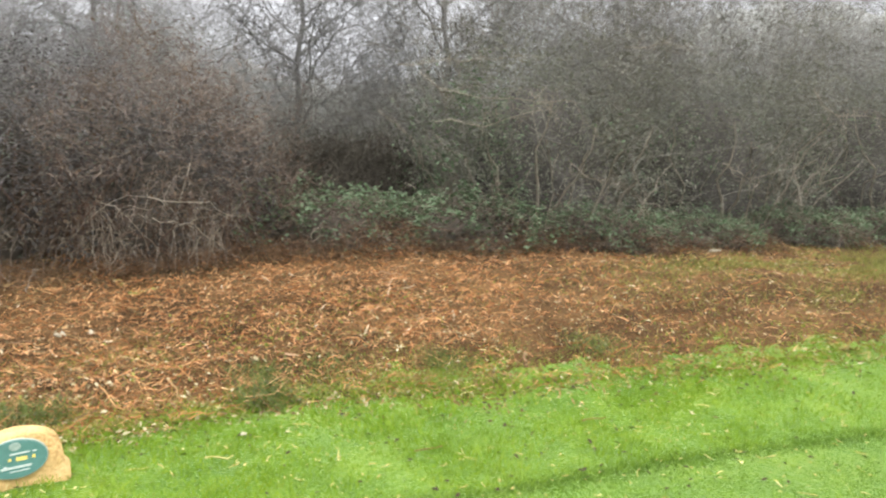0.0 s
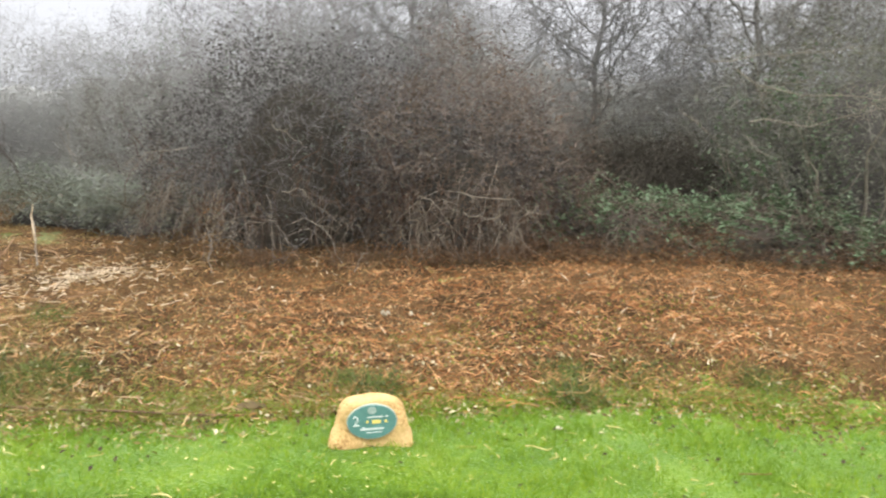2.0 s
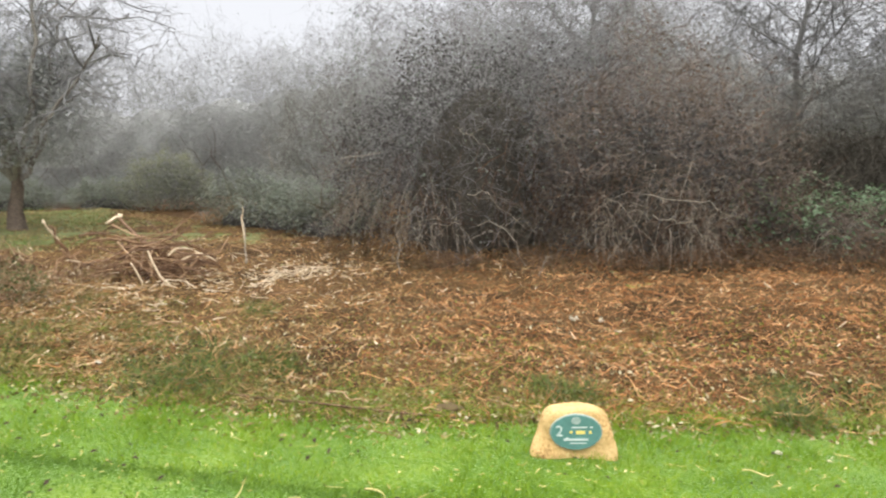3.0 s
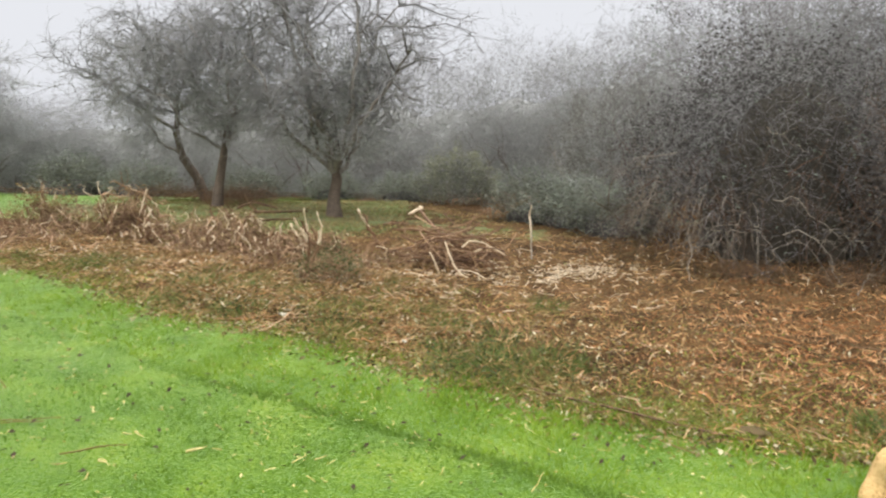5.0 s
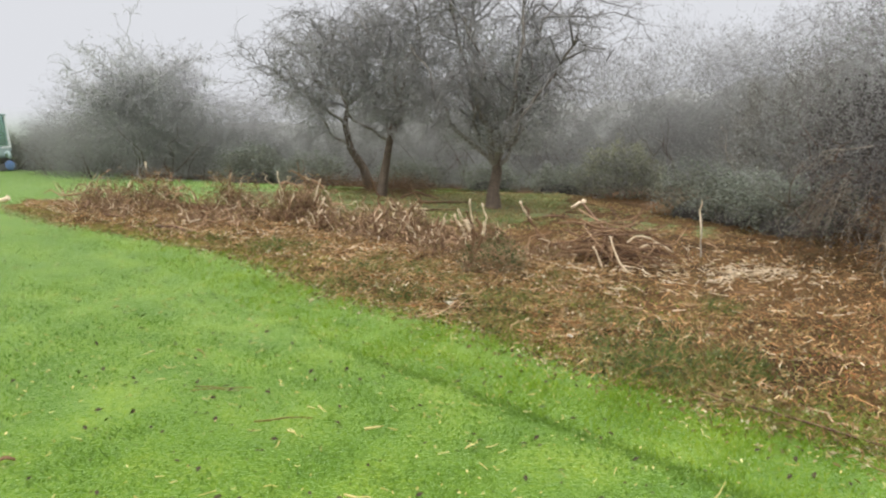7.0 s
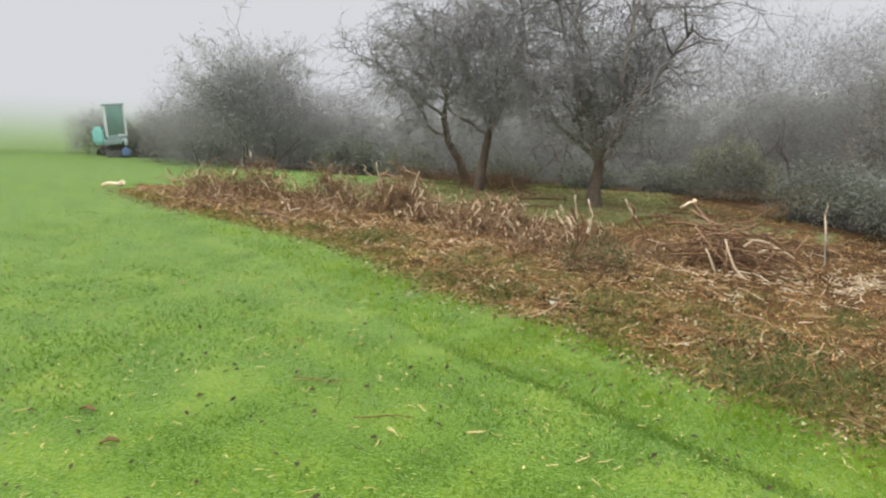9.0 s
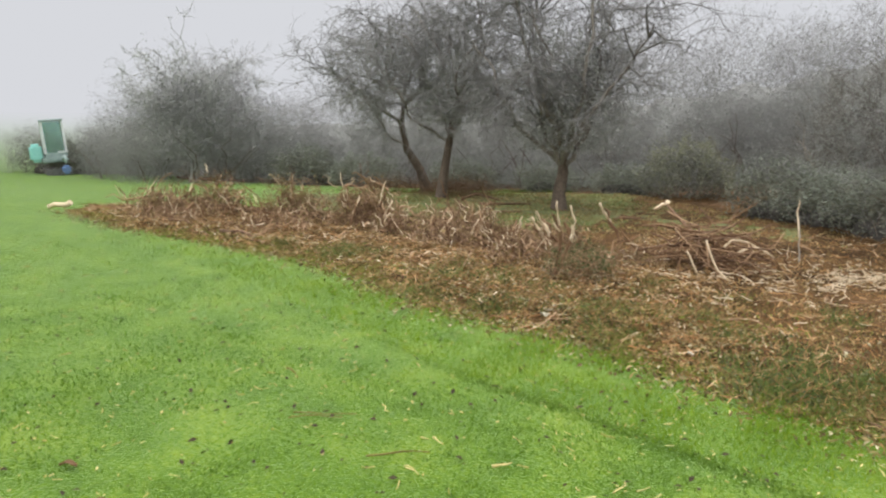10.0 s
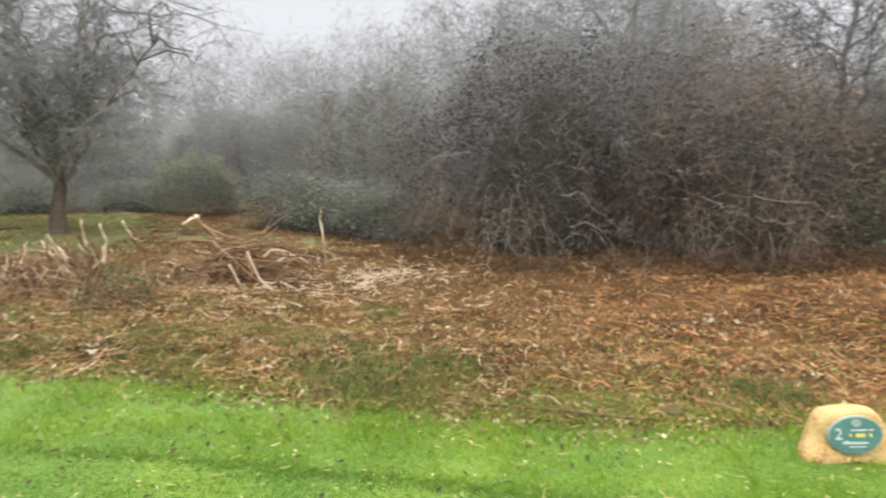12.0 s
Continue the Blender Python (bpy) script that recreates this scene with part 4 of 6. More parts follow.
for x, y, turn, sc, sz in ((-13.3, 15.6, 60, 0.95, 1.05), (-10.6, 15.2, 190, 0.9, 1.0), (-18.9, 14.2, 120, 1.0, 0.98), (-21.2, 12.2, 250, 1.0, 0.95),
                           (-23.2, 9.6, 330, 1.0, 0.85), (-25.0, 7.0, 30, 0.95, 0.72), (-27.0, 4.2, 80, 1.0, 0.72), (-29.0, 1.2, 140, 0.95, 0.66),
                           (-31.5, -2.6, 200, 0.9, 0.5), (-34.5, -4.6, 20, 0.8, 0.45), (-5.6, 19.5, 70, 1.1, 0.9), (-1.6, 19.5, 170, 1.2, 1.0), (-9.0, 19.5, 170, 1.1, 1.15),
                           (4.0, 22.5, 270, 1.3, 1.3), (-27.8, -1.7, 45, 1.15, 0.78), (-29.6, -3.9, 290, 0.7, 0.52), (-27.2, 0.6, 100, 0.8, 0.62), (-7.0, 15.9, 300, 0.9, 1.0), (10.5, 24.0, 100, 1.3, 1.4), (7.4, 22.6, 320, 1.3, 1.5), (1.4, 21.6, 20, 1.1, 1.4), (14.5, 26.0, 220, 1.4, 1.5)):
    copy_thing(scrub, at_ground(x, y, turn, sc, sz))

shrub = bush("evergreen_shrub", at_ground(-13.2, 10.0, 70, 1.0, 0.8), 1.0, 1.35, 500, M_TWIG_FAR, "rounded olive green evergreen shrub", "shrub", "evergreen shrubs",
             thick=0.006, stems=12, stem_r=0.010, leaves=7500, leaf=0.034, leaf_m=M_LEAF_SHRUB, length=(0.2, 0.5), lumps=0.3, squash=0.6, core=2600, core_m=M_LEAF_THICKET, core_leaf=0.05, core_h=0.85, leaf_clump=0.7, clump=0.4, under=0.1, inner=(0.62, 0.55, M_INNER_SHADE))
for x, y, turn, sc, sz in ((-11.9, 10.2, 160, 1.1, 0.8), (-10.6, 9.9, 20, 1.0, 0.85), (-19.0, 9.8, 200, 1.0, 0.7),
                           (-20.6, 8.3, 300, 1.0, 0.75), (-22.6, 6.4, 90, 1.1, 0.8), (-25.4, 1.9, 10, 1.2, 1.1), (-24.2, 3.6, 210, 1.1, 0.9)):
    copy_thing(shrub, at_ground(x, y, turn, sc, sz))

bush("olive_shrub", at_ground(-17.0, 10.4), 1.05, 1.35, 700, M_TWIG_FAR, "rounded pale olive evergreen bush at the wood edge", "shrub", thick=0.006, stems=12, stem_r=0.010,
     leaves=9000, leaf=0.034, leaf_m=M_LEAF_OLIVE, length=(0.2, 0.5), lumps=0.3, squash=0.6, core=2600, core_m=M_LEAF_THICKET, core_leaf=0.05, core_h=0.85, leaf_clump=0.6, under=0.12)

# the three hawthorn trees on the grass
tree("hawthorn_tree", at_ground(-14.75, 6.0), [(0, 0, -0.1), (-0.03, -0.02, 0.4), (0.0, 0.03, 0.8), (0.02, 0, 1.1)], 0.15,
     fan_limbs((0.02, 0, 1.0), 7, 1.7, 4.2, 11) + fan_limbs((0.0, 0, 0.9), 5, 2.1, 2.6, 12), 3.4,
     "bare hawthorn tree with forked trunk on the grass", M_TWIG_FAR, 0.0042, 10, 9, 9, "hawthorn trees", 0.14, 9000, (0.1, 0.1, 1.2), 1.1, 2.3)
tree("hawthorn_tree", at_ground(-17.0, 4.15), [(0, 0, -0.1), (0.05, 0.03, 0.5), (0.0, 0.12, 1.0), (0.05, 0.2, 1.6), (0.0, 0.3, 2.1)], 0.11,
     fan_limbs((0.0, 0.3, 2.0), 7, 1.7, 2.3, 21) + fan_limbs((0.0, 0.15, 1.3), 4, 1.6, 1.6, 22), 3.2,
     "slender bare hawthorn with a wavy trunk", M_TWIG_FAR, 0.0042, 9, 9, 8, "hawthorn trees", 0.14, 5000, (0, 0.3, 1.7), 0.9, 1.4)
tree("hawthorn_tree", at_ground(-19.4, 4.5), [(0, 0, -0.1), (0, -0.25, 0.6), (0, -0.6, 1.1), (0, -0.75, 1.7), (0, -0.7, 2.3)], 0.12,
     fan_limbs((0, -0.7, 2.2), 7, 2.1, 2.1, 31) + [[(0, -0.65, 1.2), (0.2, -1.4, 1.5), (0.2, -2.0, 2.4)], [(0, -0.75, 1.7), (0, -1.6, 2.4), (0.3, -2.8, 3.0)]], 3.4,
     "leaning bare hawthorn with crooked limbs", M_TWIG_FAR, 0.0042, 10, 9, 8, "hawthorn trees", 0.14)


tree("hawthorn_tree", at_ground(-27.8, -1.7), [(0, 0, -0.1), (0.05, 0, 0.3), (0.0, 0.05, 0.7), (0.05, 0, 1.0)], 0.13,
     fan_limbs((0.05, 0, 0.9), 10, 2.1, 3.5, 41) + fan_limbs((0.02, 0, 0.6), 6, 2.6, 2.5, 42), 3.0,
     "broad bushy hawthorn, paled in colour for mist", M_TWIG_MIST, 0.006, 9, 9, 7, "hawthorn trees", 0.05, 15000, (0, 0, 0.8), 2.2, 2.9, M_TWIG_MIST)


# ---- felled brush, stumps, log pile ----
def log_mesh(name, pts, r0, r1, sides=9, rough=0.12):
    """A crooked length of branch with torn ends."""
    pts = np.array(pts, float)
    k = max(5, len(pts))
    uu, kk = np.linspace(0, 1, k), np.linspace(0, 1, len(pts))
    P = np.stack([np.interp(uu, kk, pts[:, i]) for i in range(3)], -1)[None]
    P[0, 1:-1] += rng.normal(size=(k - 2, 3)) * r0 * 0.5
    v, q = tubes(P, taper(r0, r1, 1, k), sides)
    v += rng.normal(size=v.shape) * r0 * rough
    me = bpy.data.meshes.new(name)
    faces = [tuple(int(i) for i in f) for f in q] + [tuple(range(sides - 1, -1, -1)), tuple(range(len(v) - sides, len(v)))]
    me.from_pydata([tuple(p) for p in v], [], faces)
    me.polygons.foreach_set("use_smooth", [True] * len(q) + [False, False])
    return me


def torn_stem(x, y, line, r, tips=2, label="shattered upright stem with pale torn splintered top", bark=None):
    """A crooked broken stem: barked foot, then pale split wood in ragged prongs. line runs from the foot, relative to it."""
    ob = thing("torn_stem", pose(x, y, float(ground_z(x, y))), label, "stump", "torn stems")
    pts = np.array([(0, 0, -0.05)] + list(line), float)
    kk, uu = np.linspace(0, 1, len(pts)), np.linspace(0, 0.82, 8)
    P = np.stack([np.interp(uu, kk, pts[:, i]) for i in range(3)], -1)
    P[1:-1] += rng.normal(size=(6, 3)) * r * 0.7
    r *= 0.82
    part("stem", log_mesh("stem", P, r, r * 0.8, 7, 0.3), bark or M_RUST_BARK, ob)
    h = pts[-1, 2]
    way0 = unit((pts[-1] - P[5])[None])[0]
    for i in range(tips):
        way = unit((way0 + rng.normal(size=3) * (0.04 if i == 0 else 0.15))[None])
        L = np.linalg.norm(pts[-1] - P[4]) * (1.0 if i == 0 else rng.uniform(0.25, 0.6))
        S = lines((P[4] + rng.normal(size=3) * r * 0.5)[None], way, np.array([L]), 7, 0.07)[0]
        part("splinter", log_mesh("splinter", S, r * rng.uniform(0.6, 0.95), r * rng.uniform(0.3, 0.5), 6, 0.4), M_PALE, ob, "pale torn splintered wood")
    return ob


def brush_heap(x, y, r, h, n, turn, label="tangled heap of cut brown brush and torn stems"):
    ob = thing("brush_heap", at_ground(x, y, turn), label, "brush heap", "felled brush heaps")
    part("brush", twig_fill(int(1.2 * n), r, h, (0.12, 0.45), 0.0046, 4, 0.25, 0.1, 1.0, 0.4, 0.1, 0.25, 1.0, 0.3, clump=0.7), M_BRUSH, ob, kind="stuff")
    part("dark_brush", twig_fill(int(1.6 * n), r * 0.92, h * 0.92, (0.10, 0.40), 0.0044, 4, 0.25, 0.1, 1.0, 0.4, 0.1, 0.25, 1.0, 0.3, clump=0.7), M_BARK, ob, "darker brush within the heap", kind="stuff")
    k_ = int(5000 * r * h)
    p, d = dome_points(k_, r * 0.98, h * 0.95, 0.4, 0.8, 1.0, 0.0, 0.6)
    p[:, 2] = np.maximum(p[:, 2], 0.04)
    part("foliage", leaf_quads(p, rng.uniform(0.016, 0.045, len(p)), 0.2), M_WITHER, ob, kind="stuff")
    m_ = int(30 * r)
    p, d = dome_points(m_, r, h, 0.4, 1.0, 1.0)
    way = unit(d * 0.5 + rng.normal(size=d.shape) * 0.8 + np.array([0, 0, 0.25]))
    P = lines(p - way * 0.3, way, rng.uniform(0.3, 0.8, m_), 7, 0.26, 0.2)
    P[:, :, 2] = np.maximum(P[:, :, 2], 0.02)
    cut = m_ // 2
    radii = taper(rng.uniform(0.009, 0.021, m_), 0.006, m_, 7)
    tube_parts("branch", P[:cut], radii[:cut], M_RUST_BARK, ob, 6)
    tube_parts("branch", P[cut:], radii[cut:], M_BRUSH, ob, 6)
    m_ = int(34 * r)
    p, d = dome_points(m_, r * 1.0, h * 1.05, 0.4, 2.0, 1.0)
    way = unit(d * 0.4 + rng.normal(size=d.shape) * 0.8 + np.array([0, 0, 0.6]))
    L = rng.uniform(0, 1, m_) ** 1.7 * 0.24 + 0.06
    tube_parts("torn_end", lines(p, way, L, 5, 0.34), taper(rng.uniform(0.005, 0.013, m_), 0.003, m_, 5), M_PALE, ob, 5, "pale torn wood")
    return ob


for x, y, r, h, n, a in ((-14.9, -1.5, 0.5, 0.40, 450, 0), (-14.5, -0.6, 0.66, 0.60, 800, 70), (-14.0, 0.75, 0.56, 0.62, 700, 160), (-13.2, 1.75, 0.55, 0.62, 850, 20),
                         (-12.2, 2.3, 0.6, 0.35, 400, 100), (-13.9, 2.2, 0.5, 0.45, 400, 230), (-11.0, 2.7, 0.65, 0.34, 550, 40), (-10.0, 3.4, 0.5, 0.32, 450, 280),
                         (-11.5, 3.2, 0.6, 0.42, 600, 200), (-10.6, 4.0, 0.45, 0.36, 420, 330), (-12.3, 3.2, 0.5, 0.40, 420, 80), (-12.8, 0.4, 0.8, 0.22, 500, 310), (-13.7, -1.2, 0.7, 0.22, 400, 10), (-9.2, 4.5, 0.45, 0.22, 260, 130), (-9.6, 3.1, 0.4, 0.25, 260, 60)):
    brush_heap(x, y, r, h, n, a)

torn_stem(-8.52, 3.11, [(0.02, 0.03, 0.19), (0.06, 0.12, 0.46), (0.07, 0.13, 0.58), (0.05, 0.08, 0.66), (0.04, 0.08, 0.92)], 0.022, 2, "crooked broken stem with a split pale top")
torn_stem(-8.55, 3.12, [(0.04, 0.06, 0.4), (0.05, 0.06, 0.62), (0.02, -0.04, 0.72), (0.01, -0.05, 0.88)], 0.018, 2)
torn_stem(-9.82, 3.82, [(-0.05, -0.10, 0.28), (-0.09, -0.18, 0.41), (-0.15, -0.29, 0.60)], 0.026, 3, "leaning stem split into pale prongs")
torn_stem(-9.9, 3.7, [(-0.05, -0.14, 0.28), (-0.12, -0.26, 0.5)], 0.022, 2, "leaning stem split into pale prongs")
torn_stem(-8.64, 3.17, [(-0.01, -0.02, 0.12), (-0.02, -0.05, 0.24)], 0.022, 1, "short pale stub of a broken stem")
torn_stem(-10.24, 4.88, [(-0.02, -0.04, 0.21), (-0.09, -0.15, 0.42), (-0.11, -0.18, 0.57), (-0.17, -0.29, 0.67)], 0.022, 2, "crooked broken stem with a split pale top")
torn_stem(-8.95, 6.66, [(-0.06, 0.03, 0.2), (-0.13, 0.08, 0.4), (-0.20, 0.10, 0.55), (-0.28, 0.15, 0.82)], 0.0125, 1, "thin pale broken stem standing alone", M_STEM)
torn_stem(-8.75, 6.3, [(0.02, -0.02, 0.18), (0.03, -0.03, 0.32)], 0.015, 1, "short pale stub of a broken stem")
for x, y, dx, dy, h, r in ((-10.3, 3.3, 0.05, 0.1, 0.5, 0.018), (-11.9, 1.9, 0.1, 0.12, 0.55, 0.02), (-12.3, 1.5, -0.05, 0.1, 0.58, 0.018), (-14.9, -2.0, 0.0, -0.18, 0.56, 0.013),
                           (-15.0, -1.75, 0.05, 0.3, 0.6, 0.013), (-14.1, 0.7, 0.0, 0.06, 0.78, 0.015), (-13.4, 1.6, -0.08, -0.08, 0.8, 0.015), (-14.5, -0.6, 0.06, 0.2, 0.74, 0.013),
                           (-12.9, 2.0, 0.1, 0.15, 0.72, 0.016), (-13.0, 1.5, 0.05, -0.12, 0.66, 0.016), (-11.2, 2.6, -0.1, 0.15, 0.4, 0.016), (-10.8, 2.9, 0.12, 0.1, 0.42, 0.018)):
    torn_stem(x, y, [(0.2 * dx, -0.1 * dy, 0.3 * h), (0.7 * dx, 0.4 * dy, 0.65 * h), (dx, dy, h)], r, random.choice((1, 2, 2, 3)))

# the log pile: each cut branch is a thing
pile_at = np.array([-8.8, 5.25])
for i in range(96):
    a = rng.normal() * (0.35 if i % 3 else 1.1) + 1.2
    long_ = i % 3 == 0
    L = rng.uniform(0.8, 1.35) if long_ else rng.uniform(0.3, 0.85)
    c = pile_at + rng.normal(size=2) * (np.array([0.14, 0.17]) if long_ else np.array([0.24, 0.36]))
    off = np.hypot(*((c - pile_at) / np.array([0.75, 0.85])))
    z = 0.06 + max(0.0, 0.64 - 0.5 * off) * rng.uniform(0.1, 1.0)
    d = np.array([np.cos(a), np.sin(a)]) * L / 2
    tilt = min(max(rng.normal() * (0.10 if long_ else 0.22), -0.26), 0.26)
    sag = -min(0.16 * L, 0.6 * z) if long_ else rng.uniform(-0.05, 0.08) * L
    z = max(z, min(abs(tilt) * L, 0.2) + 0.02)
    r = rng.uniform(0.006, 0.014)
    bow = rng.normal(size=2) * 0.13 * L
    me = log_mesh("cut_branch", [(-d[0], -d[1], sag - tilt * L), (-0.4 * d[0] + bow[0], -0.4 * d[1] + bow[1], 0.0), (0.4 * d[0] + bow[0], 0.4 * d[1] + bow[1], 0.0), (d[0], d[1], sag + tilt * L)], r, r * 0.55)
    solo("cut_branch", me, (M_RUST_BARK, M_BARK, M_RUST_BARK, M_RUST_BARK, M_BARK, M_BRUSH, M_RUST_BARK)[i % 7], pose(c[0], c[1], z), "cut crooked branch lying in the log pile", "branch", "log pile branches")
for x, y, line, r0, r1, label in (
        (-8.19, 5.13, [(0, 0, 0.03), (-0.09, -0.10, 0.07), (-0.16, -0.19, 0.28), (-0.20, -0.25, 0.48)], 0.017, 0.008, "pale stripped stick bent up against the pile"),
        (-8.47, 4.9, [(0, 0, 0.02), (-0.06, -0.08, 0.21), (-0.10, -0.13, 0.33)], 0.013, 0.008, "thin pale stick leaning on the pile"),
        (-8.3, 5.0, [(0, 0, 0.06), (-0.1, 0.14, 0.10), (-0.1, 0.30, 0.08)], 0.016, 0.010, "pale stripped stick lying before the pile"),
        (-8.45, 5.35, [(0, 0, 0.32), (0.02, 0.16, 0.40), (0.05, 0.32, 0.35), (0.1, 0.42, 0.27)], 0.012, 0.008, "pale curved branch over the top of the pile"),
        (-8.5, 5.2, [(0, 0, 0.38), (-0.02, 0.15, 0.47), (0.0, 0.3, 0.44), (0.05, 0.45, 0.34)], 0.012, 0.008, "pale curved branch over the top of the pile"),
        (-8.35, 4.6, [(0, 0, 0.05), (0.05, 0.15, 0.08), (0.0, 0.32, 0.06)], 0.014, 0.008, "pale stripped stick lying before the pile"),
        (-8.6, 4.35, [(0, 0, 0.05), (0.1, 0.12, 0.09), (0.12, 0.28, 0.06)], 0.016, 0.010, "pale stripped stick lying before the pile")):
    solo("cut_branch", log_mesh("cut_branch", line, r0, r1), M_PALE, pose(x, y, 0), label, "branch", "log pile branches")
solo("cut_branch", log_mesh("cut_branch", [(0, 0, 0.0), (-0.55, -0.05, 0.22), (-1.0, 0.0, 0.45), (-1.35, -0.05, 0.62)], 0.028, 0.018), M_BARK, pose(-8.9, 5.55, 0.08),
     "long branch sticking up from the pile with a torn end", "branch", "log pile branches")
solo("cut_branch", log_mesh("cut_branch", [(0, 0, 0.0), (-0.4, -0.1, 0.12), (-0.75, -0.32, 0.17), (-0.95, -0.5, 0.12)], 0.024, 0.014), M_RUST_BARK, pose(-9.0, 5.5, 0.3),
     "crooked side branch reaching out of the pile", "branch", "log pile branches")
solo("split_wood", log_mesh("split_wood", [(0, 0, 0), (-0.03, -0.06, -0.05), (-0.06, -0.17, -0.12)], 0.034, 0.014), M_PALE, pose(-10.2, 5.52, 0.72),
     "pale torn end of the long branch", "wood")
# long limbs lying along the front of the heaps
for x, y, line, r in ((-13.4, -1.27, [(0, 0, 0.10), (0.5, 0.34, 0.13), (0.8, 0.6, 0.06)], 0.028), (-12.3, -0.42, [(0, 0, 0.07), (0.4, 0.3, 0.12), (0.85, 0.66, 0.07)], 0.036),
                      (-12.0, 0.4, [(0, 0, 0.06), (0.3, 0.35, 0.09), (0.5, 0.8, 0.06)], 0.022), (-11.0, 1.2, [(0, 0, 0.05), (0.25, 0.3, 0.08), (0.6, 0.5, 0.05)], 0.020),
                      (-16.3, 4.4, [(0, 0, 0.08), (0.1, 0.35, 0.22), (0.3, 0.8, 0.10)], 0.030), (-15.6, 4.6, [(0, 0, 0.08), (0.15, 0.5, 0.10), (0.1, 1.1, 0.08)], 0.034),
                      (-14.0, 4.0, [(0, 0, 0.07), (-0.1, 0.5, 0.10), (-0.3, 1.0, 0.07)], 0.026), (-13.1, 6.3, [(0, 0, 0.07), (-0.1, 0.4, 0.09), (0.1, 0.9, 0.07)], 0.028)):
    solo("fallen_limb", log_mesh("fallen_limb", line, r * 0.8, r * 0.45), M_BARK, pose(x, y, float(ground_z(x, y))), "long brown limb lying on the rough ground", "branch", "fallen limbs")

# ground-level litter
def scatter_cleared(n, v_pow=1.3, v_max=0.62, s_lo=0.0, s_hi=0.88):
    s = rng.uniform(s_lo, s_hi, n)
    v = rng.uniform(0, 1, n) ** v_pow * v_max
    p = cleared(s, v)
    return p, v


def strewn_patch(n, length, thick, tilt, keep, k=2, out=0.0, v_pow=1.25, v_max=0.55, lift=0.03, bend=0.16):
    p, v = scatter_cleared(n, v_pow, v_max)
    ok = rng.uniform(0, 1, n) < keep(p[:, 0], p[:, 1], v)
    p, v = p[ok], v[ok]
    n = len(p)
    if out:
        p[:, 1] -= np.abs(rng.normal(size=n)) * out * (v < 0.06)
    a = rng.uniform(0, np.pi * 2, n)
    way = unit(np.stack([np.cos(a), np.sin(a), rng.normal(size=n) * tilt], -1))
    L = rng.uniform(0, 1, n) ** 1.6 * (length[1] - length[0]) + length[0]
    z = np.maximum(mulch_z(p[:, 0], p[:, 1], np.clip(v * 14, 0, 1)) + 0.004, ground_z(p[:, 0], p[:, 1]) + 0.008) + lift * rng.uniform(0, 1, n) ** 2
    base = np.concatenate([p, z[:, None]], -1)
    P, R = lines(base - way * L[:, None] / 2, way, L, k, bend), taper(rng.uniform(thick * 0.5, thick * 1.5, n), thick * 0.5, n, k)
    return ribbons(P, R * 1.35) if k != 4 else tubes(P, R)


russet_patch = lambda x, y, v: np.clip(0.02 + 0.17 * np.minimum(x + 4.5, 2.5) + 4.0 * np.minimum(v, 0.3) * np.clip((x + 9.0) / 5.0, 0.2, 1) + 0.42 * wave(x, y, 1.1, 3), 0.03, 1) * np.clip(1.15 - 0.30 * (x - 0.2), 0.18, 1)
solo("shredded_stems", strewn_patch(70000, (0.020, 0.11), 0.0062, 0.45, russet_patch, 3, 0.12, bend=0.28), M_STRAW, pose(0, 0, 0),
     "orange-brown shredded bracken stems strewn over the ground", "plant litter", kind="stuff")
solo("bracken_stalks", strewn_patch(26000, (0.07, 0.26), 0.0066, 0.3, lambda x, y, v: russet_patch(x, y, v) * np.clip(0.55 + 0.6 * wave(x, y, 3.1, 12), 0.1, 1), 5, 0.10, lift=0.07, bend=0.24), M_STALK, pose(0, 0, 0),
     "long bent rust and straw coloured bracken stalks", "plant litter", kind="stuff")
tan_patch = lambda x, y, v: np.clip(1.0 - 0.8 * russet_patch(x, y, v), 0.12, 1)
solo("tan_shreds", strewn_patch(52000, (0.018, 0.11), 0.0060, 0.45, tan_patch, 3, 0.14, bend=0.28), M_STRAW_TAN, pose(0, 0, 0),
     "pale tan and brown shredded stalks on the ground", "plant litter", kind="stuff")
solo("dead_stalks", strewn_patch(17000, (0.07, 0.30), 0.0066, 0.3, lambda x, y, v: tan_patch(x, y, v) * np.clip(0.55 + 0.6 * wave(x, y, 2.7, 14), 0.1, 1), 5, 0.10, lift=0.08, bend=0.24), M_STALK_DULL, pose(0, 0, 0),
     "bent dull brown and olive stalks lying in swathes", "plant litter", kind="stuff")
solo("shredded_bark", strewn_patch(2600, (0.10, 0.45), 0.009, 0.2, lambda x, y, v: np.clip(0.45 - 0.1 * (x + 6), 0.10, 1), 5, 0.1, lift=0.05), M_BRUSH, pose(0, 0, 0),
     "broken brown sticks and bark strips on the mulch", "sticks", kind="stuff")


def flakes(n, size, long, flat, mat_, name, label, keep=None, out=0.25, lift=0.035):
    p, v = scatter_cleared(n, 1.35, 0.58)
    if keep:
        ok = rng.uniform(0, 1, n) < keep(p[:, 0], p[:, 1], v)
        p, v = p[ok], v[ok]
    p[:, 1] -= np.abs(rng.normal(size=len(p))) * out * (v < 0.05)
    z = np.maximum(mulch_z(p[:, 0], p[:, 1], np.clip(v * 14, 0, 1)) + 0.004, ground_z(p[:, 0], p[:, 1]) + 0.010) + lift * rng.uniform(0, 1, len(p)) ** 2
    solo(name, leaf_quads(np.concatenate([p, z[:, None]], -1), rng.uniform(size[0], size[1], len(p)), flat, long), mat_, pose(0, 0, 0), label, "plant litter", kind="stuff")


